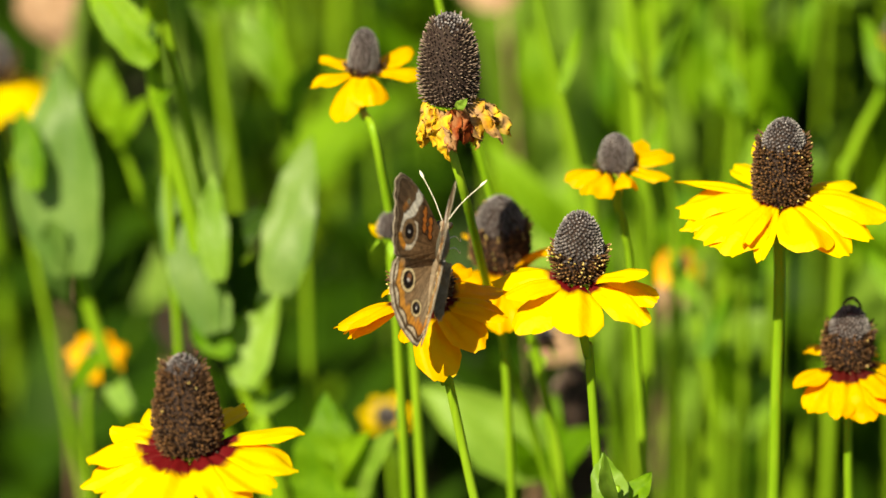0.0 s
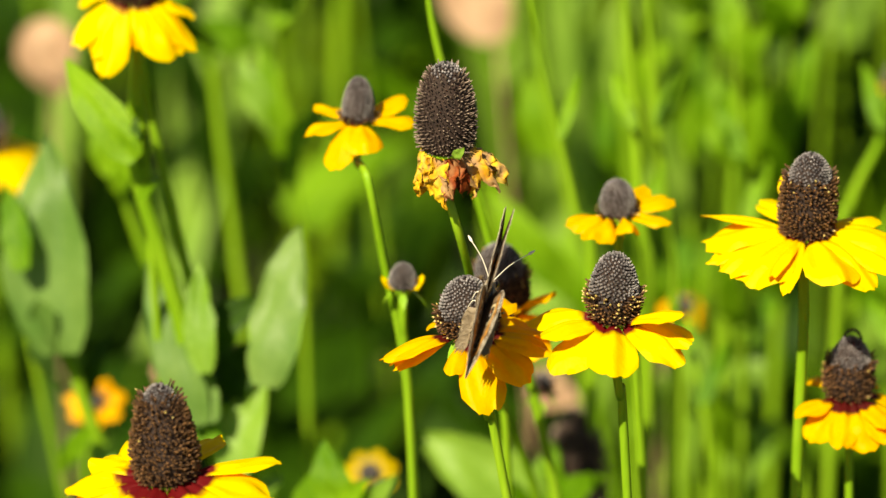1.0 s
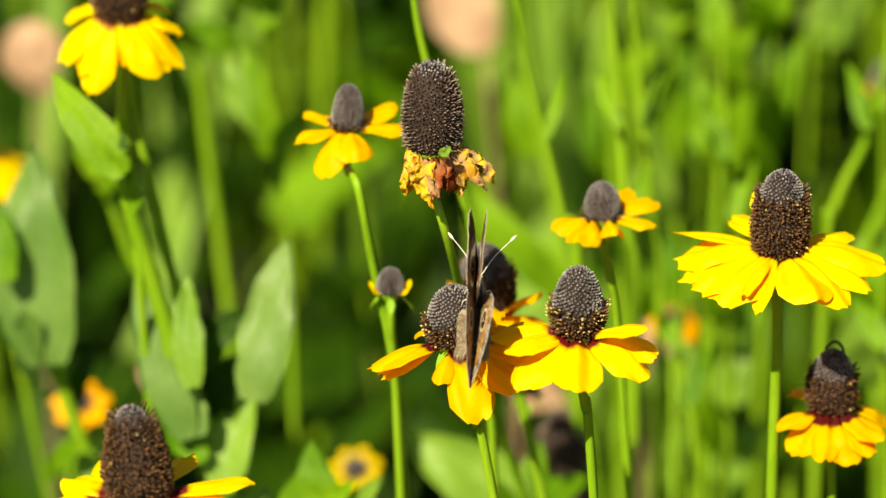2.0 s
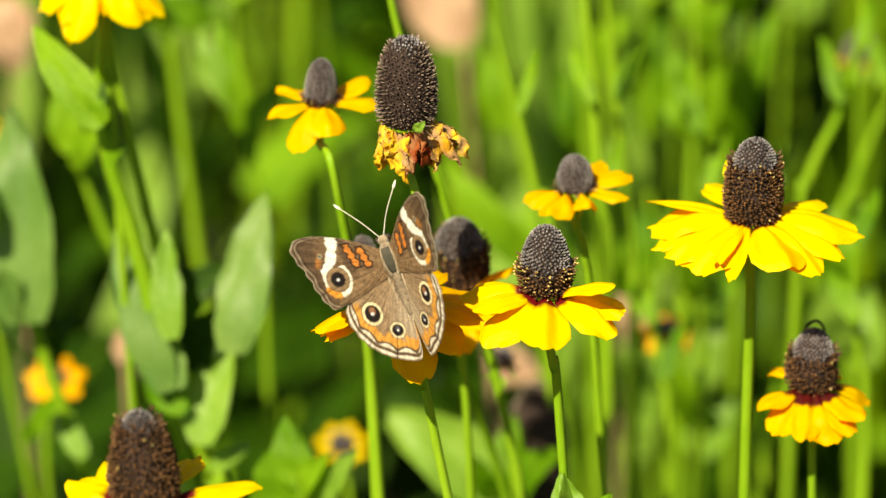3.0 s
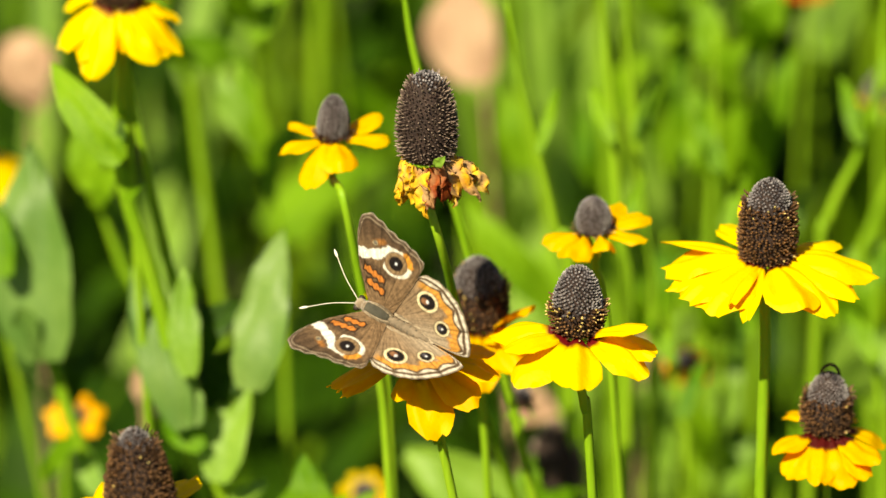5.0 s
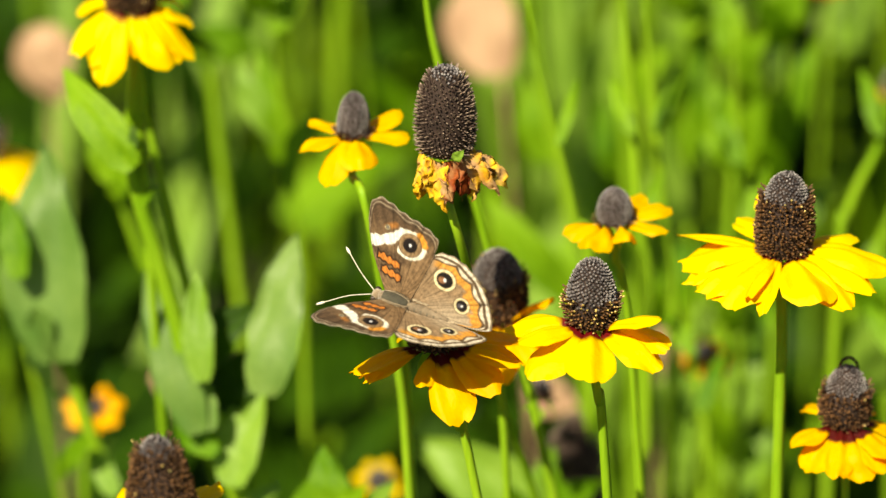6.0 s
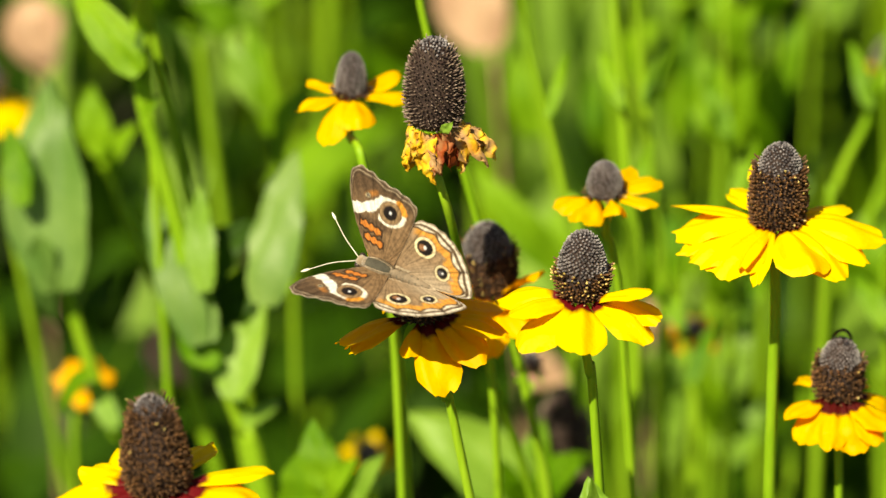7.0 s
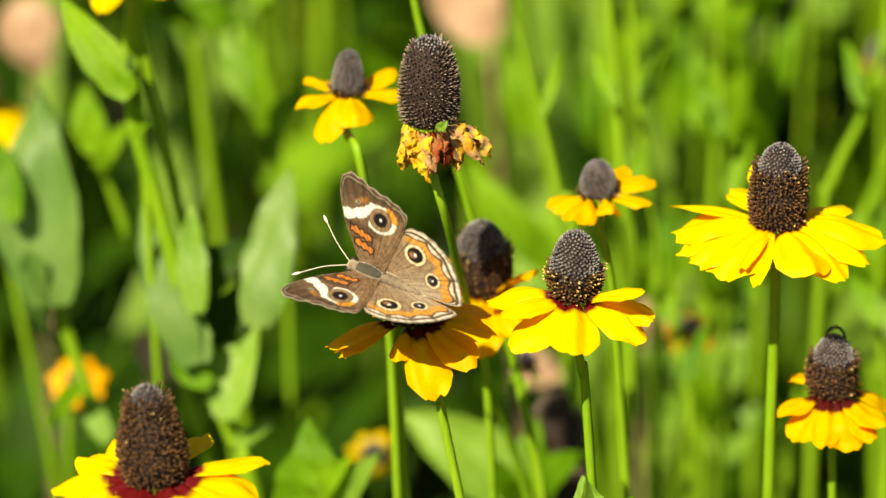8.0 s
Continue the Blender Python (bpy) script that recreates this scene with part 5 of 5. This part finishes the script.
p = leafy_plant("", "leafy_stem", "pale green meadow stem with long leaves", (0.0897, 0.3291, 0.0000), [(0.0910, 0.3291, 0.1638), (0.0927, 0.3291, 0.3276), (0.0933, 0.3291, 0.3648), (0.0928, 0.3291, 0.3968)], 0.0020, (), 132)
add_leaf(p, (0.0932, 0.3291, 0.3602), (0.1016, 0.3391, 0.3891), 0.0121, M_LEAF_PALE, 133)
add_leaf(p, (0.0933, 0.3291, 0.3440), (0.0826, 0.3171, 0.3829), 0.0129, M_LEAF, 134)
add_leaf(p, (0.0930, 0.3291, 0.3323), (0.1067, 0.3391, 0.3546), 0.0141, M_LEAF_PALE, 135)
add_leaf(p, (0.0928, 0.3291, 0.3968), (0.0868, 0.3171, 0.4321), 0.0121, M_LEAF, 136)
add_leaf(p, (0.0930, 0.3291, 0.3900), (0.1051, 0.3391, 0.4050), 0.0101, M_LEAF, 137)
p = leafy_plant("", "leafy_stem", "green meadow stem with narrow leaves", (-0.0158, 0.2648, 0.0000), [(-0.0507, 0.2648, 0.2113), (-0.0995, 0.2648, 0.4227), (-0.1115, 0.2648, 0.4590), (-0.1198, 0.2648, 0.4861)], 0.0024, (), 138)
add_leaf(p, (-0.1198, 0.2648, 0.4861), (-0.1238, 0.2748, 0.5082), 0.0113, M_LEAF, 139)
add_leaf(p, (-0.1200, 0.2648, 0.4799), (-0.1072, 0.2528, 0.5043), 0.0094, M_LEAF, 140)
p = leafy_plant("", "leafy_stem", "green meadow stem with narrow leaves", (-0.0604, 0.3857, 0.0000), [(-0.0738, 0.3857, 0.2178), (-0.0924, 0.3857, 0.4357), (-0.0973, 0.3857, 0.4759), (-0.1090, 0.3857, 0.4891)], 0.0020, (), 141)
add_leaf(p, (-0.1032, 0.3857, 0.4825), (-0.0777, 0.3957, 0.4736), 0.0141, M_LEAF, 142)
add_leaf(p, (-0.0993, 0.3857, 0.4781), (-0.1057, 0.3737, 0.5031), 0.0121, M_LEAF_SHADE, 143)
add_leaf(p, (-0.1090, 0.3857, 0.4891), (-0.1052, 0.3957, 0.5131), 0.0121, M_LEAF, 144)
add_leaf(p, (-0.1092, 0.3857, 0.4825), (-0.1194, 0.3737, 0.5075), 0.0101, M_LEAF, 145)


p = leafy_plant("", "leafy_stem", "slender bright green meadow stem", (0.0546, 0.2100, 0.0000), [(0.0546, 0.2100, 0.2283), (0.0546, 0.2100, 0.4566), (0.0515, 0.2100, 0.4972), (0.0483, 0.2100, 0.5368), (0.0446, 0.2100, 0.5753), (0.0436, 0.2100, 0.5904)], 0.0018, (), 400)
add_leaf(p, (0.0510, 0.1980, 0.5033), (0.0599, 0.2167, 0.5178), 0.0038, M_LEAF, 401)
add_leaf(p, (0.0483, 0.1980, 0.5366), (0.0408, 0.2157, 0.5477), 0.0044, M_LEAF, 402)
p = leafy_plant("", "leafy_stem", "slender bright green meadow stem", (0.0644, 0.2400, 0.0000), [(0.0644, 0.2400, 0.2181), (0.0644, 0.2400, 0.4362), (0.0600, 0.2400, 0.4862), (0.0562, 0.2400, 0.5266), (0.0524, 0.2400, 0.5659), (0.0511, 0.2400, 0.5795)], 0.0017, (), 410)
add_leaf(p, (0.0567, 0.2280, 0.5223), (0.0662, 0.2468, 0.5374), 0.0049, M_LEAF, 411)
p = leafy_plant("", "leafy_stem", "slender bright green meadow stem", (0.0357, 0.1900, 0.0000), [(0.0357, 0.1900, 0.2397), (0.0357, 0.1900, 0.4795), (0.0300, 0.1900, 0.5113), (0.0245, 0.1900, 0.5366), (0.0192, 0.1900, 0.5596), (0.0144, 0.1900, 0.5878)], 0.0016, (), 420)
add_leaf(p, (0.0243, 0.1780, 0.5424), (0.0306, 0.1965, 0.5566), 0.0039, M_LEAF, 421)
p = leafy_plant("", "leafy_stem", "slender bright green meadow stem", (0.1193, 0.2600, 0.0000), [(0.1193, 0.2600, 0.2255), (0.1193, 0.2600, 0.4509), (0.1219, 0.2600, 0.4803), (0.1319, 0.2600, 0.5070), (0.1362, 0.2600, 0.5333), (0.1366, 0.2600, 0.5651)], 0.0017, (), 430)
add_leaf(p, (0.1306, 0.2480, 0.5128), (0.1233, 0.2667, 0.5283), 0.0053, M_LEAF, 431)
add_leaf(p, (0.1352, 0.2480, 0.5328), (0.1417, 0.2649, 0.5431), 0.0046, M_LEAF, 432)
p = leafy_plant("", "leafy_stem", "slender bright green meadow stem", (0.0903, 0.2800, 0.0000), [(0.0903, 0.2800, 0.1940), (0.0903, 0.2800, 0.3880), (0.0914, 0.2800, 0.4318), (0.0889, 0.2800, 0.4703), (0.0854, 0.2800, 0.5078), (0.0839, 0.2800, 0.5364)], 0.0016, (), 440)
add_leaf(p, (0.0889, 0.2680, 0.4679), (0.0974, 0.2866, 0.4839), 0.0061, M_LEAF, 441)
add_leaf(p, (0.0867, 0.2680, 0.4929), (0.0789, 0.2862, 0.5070), 0.0065, M_LEAF, 442)
p = leafy_plant("", "leafy_stem", "slender bright green meadow stem", (0.0762, 0.2300, 0.0000), [(0.0762, 0.2300, 0.1952), (0.0762, 0.2300, 0.3903), (0.0736, 0.2300, 0.4205), (0.0702, 0.2300, 0.4458), (0.0706, 0.2300, 0.4707)], 0.0015, (), 450)
add_leaf(p, (0.0729, 0.2180, 0.4272), (0.0817, 0.2367, 0.4422), 0.0058, M_LEAF, 451)
add_leaf(p, (0.0702, 0.2180, 0.4481), (0.0619, 0.2349, 0.4557), 0.0053, M_LEAF, 452)
p = leafy_plant("", "leafy_stem", "slender bright green meadow stem", (0.1382, 0.2000, 0.0000), [(0.1382, 0.2000, 0.2061), (0.1382, 0.2000, 0.4122), (0.1345, 0.2000, 0.4456), (0.1318, 0.2000, 0.4742), (0.1332, 0.2000, 0.5003)], 0.0015, (), 460)
add_leaf(p, (0.1320, 0.1880, 0.4644), (0.1233, 0.2059, 0.4751), 0.0067, M_LEAF, 461)
add_leaf(p, (0.1316, 0.1880, 0.4925), (0.1391, 0.2055, 0.5035), 0.0055, M_LEAF, 462)


def dead_leaf(key, root, tip, width, seed, base):
    rnd = random.Random(seed)
    ob = thing("dead_leaf", base, "dry brown curled leaf hanging on a stalk", "leaf")
    if key:
        PLANTS[key] = ob
    root, tip, base = Vector(root), Vector(tip), Vector(base)
    part("stalk", tube([Vector((0, 0, -0.02)), (root - base) * 0.6, root - base], [0.001, 0.0008], 6, 6), M_DEAD, ob)
    part("blade", leaf_to(root - base, tip - base, width, (-0.3, -1, 0.4), 0.12, rnd, 0.08, 0.3, 0.35), M_DEAD, ob)


dead_leaf("BL", (0.0096, 0.4923, 0.4206), (-0.0020, 0.5300, 0.4499), 0.0268, 147, (0.0423, 0.4923, 0.0000))
dead_leaf("", (-0.1064, 0.2671, 0.4193), (-0.0939, 0.2571, 0.4042), 0.0114, 148, (-0.1064, 0.2671, 0.0000))
dead_leaf("", (-0.1639, 0.4826, 0.4458), (-0.1600, 0.4726, 0.4174), 0.0236, 149, (-0.1639, 0.4826, 0.0000))
dead_leaf("", (0.0699, 0.4339, 0.3503), (0.0808, 0.4239, 0.3239), 0.0129, 150, (0.0699, 0.4339, 0.0000))
dead_leaf("", (0.0193, 0.3337, 0.3738), (0.0362, 0.3237, 0.3690), 0.0141, 151, (0.0193, 0.3337, 0.0000))


def seed_head():
    rnd = random.Random(6)
    base = Vector((0.0317, 0.1918, 0))
    p = thing("dry_seed_head", base, "dry dark brown seed head without petals", "flower")
    m = Matrix.Translation(Vector((0.0317, 0.1918, 0.3930)) - base)
    part("stem", tube([Vector((0, 0, -0.02)), Vector((0, 0, 0.15)), m @ Vector((0, 0, 0))], [0.0016, 0.0014], 8, 6), M_DEAD, p)
    core, buds, florets, tips = cone_pieces(0.0092, 0.046, 1.2, rnd, 3.6, 0.0014, 0.9, 0, True)
    part("cone", turned(core, m), M_CORE, p)
    tagged(part("floret_coat", turned(florets, m), M_SEED, p, smooth=False), kind="stuff")


seed_head()


def shrivelled():
    """The withered ray petals under the seed cone."""
    plant = PLANTS["W"]
    rnd = random.Random(9)
    m = Matrix.Translation(Vector((-0.0083, 0.0202, 0.6177)) - plant.location)
    rows = [(262 + 23 * i + rnd.uniform(-6, 6), rnd.uniform(12, 15.5), rnd.uniform(3.6, 5.6), rnd.uniform(50, 66), rnd.uniform(100, 116)) for i in range(16)]
    rows += [(74, 16, 4.5, 12, 92), (86, 17.5, 4.2, 8, 88), (96, 14, 4.0, 20, 100)]
    for az, ln, wd, d0, d1 in rows:
        v, f, l = petal_geo(az, ln * 0.001, wd * 0.001, d0, d1, 0.0052, rnd, curl=0.5, notch=0.2, twist=rnd.uniform(-70, 70), wave=0.5, nu=34, nv=17)
        s = Vector((rnd.uniform(0, 90), 0, 0))
        v = [a + noise.noise_vector(a * 420 + s) * 0.0017 + noise.noise_vector(a * 1000 + s) * 0.0006 for a in v]
        rim = [abs(2 * (i % 17) / 16 - 1) for i in range(len(v))]
        dry = 0.55 if 60 < az % 360 < 110 else 0.1
        l["tone"] = [max(0.0, min(1.0, 1.5 * noise.noise(Vector((a.x * 420, a.y * 420, a.z * 130)) + s) + 0.5 * q ** 4 + dry)) for a, q in zip(v, rim)]
        part("withered_petal", turned((v, f, l), m), M_WILT_RED if az % 360 < 60 or az > 380 and rnd.random() < 0.6 else M_WILT, plant)
    chaff = leaf_to(m @ Vector((0.0022, -0.0078, 0.0004)), m @ Vector((0.0050, -0.0092, 0.0040)), 0.0026, (0, -1, 0.4), 0.1, rnd)
    part("chaff", chaff, M_LEAF_PALE, plant, "pale green scale at the foot of the cone")


shrivelled()


def blade(root, az, lean, length, width, bend, n=7):
    """A grass blade or stem strip: folded ribbon that arches over."""
    verts, faces = [], []
    sa, ca = math.sin(az), math.cos(az)
    x = z = 0.0
    for i in range(n + 1):
        s = i / n
        d = lean + bend * s * s
        h = width * 0.5 * (1 - s ** 2.5)
        c = Vector((root[0] + x * sa, root[1] - x * ca, root[2] + z))
        side = Vector((ca, sa, 0)) * h
        verts += [c - side + Vector((0, 0, h * 0.5)), c, c + side + Vector((0, 0, h * 0.5))]
        x += math.sin(d) * length / n
        z += math.cos(d) * length / n
    for i in range(n):
        for j in (0, 1):
            a = i * 3 + j
            faces.append([a, a + 1, a + 4, a + 3])
    return verts, faces


def lit_clump(x, y):
    """Where tall, sunlit-coloured growth stands, in clumps; elsewhere shade is in the colour."""
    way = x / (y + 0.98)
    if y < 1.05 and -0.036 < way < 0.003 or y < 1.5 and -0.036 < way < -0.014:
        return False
    if 0.080 < way < 0.106 or 0.053 < way < 0.063:     # gaps: lower growth with the shade put into its colour
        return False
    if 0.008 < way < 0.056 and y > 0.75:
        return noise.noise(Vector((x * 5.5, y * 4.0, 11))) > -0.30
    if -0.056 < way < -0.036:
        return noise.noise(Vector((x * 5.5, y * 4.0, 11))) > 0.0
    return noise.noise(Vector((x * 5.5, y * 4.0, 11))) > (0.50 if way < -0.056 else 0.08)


def meadow():
    rnd = random.Random(77)
    # grass and thin stems, from behind the flowers to far beyond the view
    lit_growth, shade_growth = [], []
    for _ in range(1500):
        y = 0.62 + 2.7 * rnd.random() ** 1.3
        x = rnd.uniform(-1, 1) * (0.35 + 0.45 * y)
        up = lit_clump(x, y)
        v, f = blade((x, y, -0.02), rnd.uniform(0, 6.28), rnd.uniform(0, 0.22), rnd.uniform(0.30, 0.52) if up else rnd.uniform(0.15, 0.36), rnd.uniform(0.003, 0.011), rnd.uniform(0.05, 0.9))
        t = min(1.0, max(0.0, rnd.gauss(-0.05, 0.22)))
        (lit_growth if up else shade_growth).append((v, f, {"tone": [t] * len(v)}))
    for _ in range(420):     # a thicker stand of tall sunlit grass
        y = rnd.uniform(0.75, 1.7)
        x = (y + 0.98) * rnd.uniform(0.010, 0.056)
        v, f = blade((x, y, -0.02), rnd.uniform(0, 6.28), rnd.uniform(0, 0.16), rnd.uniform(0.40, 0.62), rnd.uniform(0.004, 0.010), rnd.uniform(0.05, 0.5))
        lit_growth.append((v, f, {"tone": [min(1.0, max(0.0, rnd.gauss(0.05, 0.25)))] * len(v)}))
    tagged(part("meadow_grass", joined(lit_growth), M_GRASS), "tall bright green grass blades and thin stems", "grass", kind="stuff")
    # blades outside the clumps get the dark copy in place of shade
    tagged(part("shaded_grass", joined([(v, f) for v, f, l in shade_growth]), M_LEAF_SHADE), "low grass blades with shade in their colour", "grass", kind="stuff")
    lit_growth, shade_growth = [], []
    for _ in range(1300):
        y = 0.60 + 2.6 * rnd.random() ** 1.2
        x = rnd.uniform(-1, 1) * (0.35 + 0.45 * y)
        up = lit_clump(x, y)
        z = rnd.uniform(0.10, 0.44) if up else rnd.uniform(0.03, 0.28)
        (lit_growth if up else shade_growth).append(leaf_geo((x, y, z), rnd.uniform(0, 360), rnd.uniform(5, 75), rnd.uniform(0.05, 0.12), rnd.uniform(0.016, 0.042), rnd.uniform(0, 60), 0.2, rnd, 0.04, 0.4, 6, 3))
    tagged(part("meadow_leaves", joined(lit_growth), M_LEAF), "clumps of bright green lance-shaped leaves", "plants", kind="stuff")
    # likewise the leaves there: shade comes from the darker material
    tagged(part("old_leaves", joined(shade_growth), M_LEAF_SHADE), "lance-shaped leaves with shade in their dark green", "plants", kind="stuff")
    pieces = []
    for i in range(300):     # long leaves turned to the sun, with sunlight also in their pale colour
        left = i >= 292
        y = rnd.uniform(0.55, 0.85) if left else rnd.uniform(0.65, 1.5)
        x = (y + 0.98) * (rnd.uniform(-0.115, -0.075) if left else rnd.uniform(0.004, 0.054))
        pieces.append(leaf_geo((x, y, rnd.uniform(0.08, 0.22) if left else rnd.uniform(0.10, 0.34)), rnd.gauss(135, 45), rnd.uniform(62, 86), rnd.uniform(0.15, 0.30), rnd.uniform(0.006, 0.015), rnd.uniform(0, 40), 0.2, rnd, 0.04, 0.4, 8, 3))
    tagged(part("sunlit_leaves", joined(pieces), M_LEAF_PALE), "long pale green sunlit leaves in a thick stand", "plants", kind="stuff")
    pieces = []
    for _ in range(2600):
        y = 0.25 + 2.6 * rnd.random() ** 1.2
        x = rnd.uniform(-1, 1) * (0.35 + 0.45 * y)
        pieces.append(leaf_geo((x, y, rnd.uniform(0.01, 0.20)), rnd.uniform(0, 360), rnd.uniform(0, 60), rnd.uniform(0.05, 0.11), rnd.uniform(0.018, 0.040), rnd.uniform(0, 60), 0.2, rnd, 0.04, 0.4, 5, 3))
    # dark material paints the shade down among the stems
    tagged(part("undergrowth", joined(pieces), M_LEAF_SHADE), "undergrowth between the stems, its green darkened for shade", "plants", kind="stuff")
    # the meadow goes on to both sides and behind
    pieces, leaves = [], []
    while len(pieces) < 8000:
        x, y = rnd.uniform(-3.2, 3.2), rnd.uniform(-3.4, 4.4)
        if abs(x) < 0.34 + 0.45 * y and 0.25 < y < 3.2 or abs(x) < 0.6 and -1.7 < y < 0.4:
            continue
        v, f = blade((x, y, -0.02), rnd.uniform(0, 6.28), rnd.uniform(0, 0.25), rnd.uniform(0.20, 0.46), rnd.uniform(0.004, 0.011), rnd.uniform(0.1, 0.9), 4)
        pieces.append((v, f, {"tone": [min(1.0, max(0.0, rnd.gauss(0, 0.22)))] * len(v)}))
        if len(pieces) % 2:
            leaves.append(leaf_geo((x, y, rnd.uniform(0.02, 0.30)), rnd.uniform(0, 360), rnd.uniform(5, 70), rnd.uniform(0.06, 0.13), rnd.uniform(0.018, 0.042), rnd.uniform(0, 60), 0.2, rnd, 0.04, 0.4, 4, 3))
    tagged(part("outer_grass", joined(pieces), M_GRASS), "green meadow grass all around", "grass", kind="stuff")
    tagged(part("outer_leaves", joined(leaves), M_LEAF), "green leaves among the meadow grass", "plants", kind="stuff")
    # low cover towards and behind the camera
    pieces = []
    for _ in range(2600):
        x, y = rnd.uniform(-1.6, 1.6), rnd.uniform(-2.6, 0.2)
        if math.hypot(x, y + 1.046) < 0.3:
            continue
        v, f = blade((x, y, -0.02), rnd.uniform(0, 6.28), rnd.uniform(0, 0.3), rnd.uniform(0.15, 0.36), rnd.uniform(0.003, 0.006), rnd.uniform(0.1, 0.9))
        pieces.append((v, f, {"tone": [min(1.0, max(0.0, rnd.gauss(0, 0.2)))] * len(v)}))
    tagged(part("low_grass", joined(pieces), M_GRASS), "low green grass between the flower stems", "grass", kind="stuff")


meadow()


def background_stems():
    """Single taller stems with leaves that stand out, blurred, behind the flowers."""
    rnd = random.Random(123)
    for i in range(26):
        y = rnd.uniform(0.62, 1.5)
        x = rnd.uniform(-1, 1) * (0.16 + 0.11 * y)
        h = rnd.uniform(0.42, 0.62)
        lean = rnd.uniform(-0.06, 0.06)
        lv = []
        for j in range(rnd.randint(3, 6)):
            f = rnd.uniform(0.45, 0.95)
            lv.append(((x + lean * f, y, h * f), rnd.uniform(0, 360), rnd.uniform(25, 70), rnd.uniform(0.045, 0.085), rnd.uniform(0.014, 0.030), rnd.uniform(10, 50)))
        leafy_plant("", "leafy_stem", "green meadow stem with lance-shaped leaves", (x, y, 0), [(x + lean * 0.5, y, h * 0.5), (x + lean, y, h)], rnd.uniform(0.0016, 0.0034), lv, 300 + i, M_LEAF_PALE if i % 4 == 0 else M_LEAF, "meadow stems")


background_stems()


# ---------------------------------------------------------------- what moves
def motions():
    for key, rows in SWAY.items():
        if key in PLANTS:
            x, y, z = PLANTS[key].location
            walk(PLANTS[key], [(t, pose(x, y, z, rx, ry, 0)) for t, rx, ry in rows])
    walk(BUTTERFLY, [(r[0], pose(*r[1:7])) for r in FLIGHT])
    for pair, side, lift in ((WINGS[0], 1, 7), (WINGS[1], -1, 8)):
        for one, col in zip(pair, (lift, lift + 2)):
            walk(one, [(r[0], pose(0, 0, 0, 0, side * r[col], 0)) for r in FLIGHT])


motions()
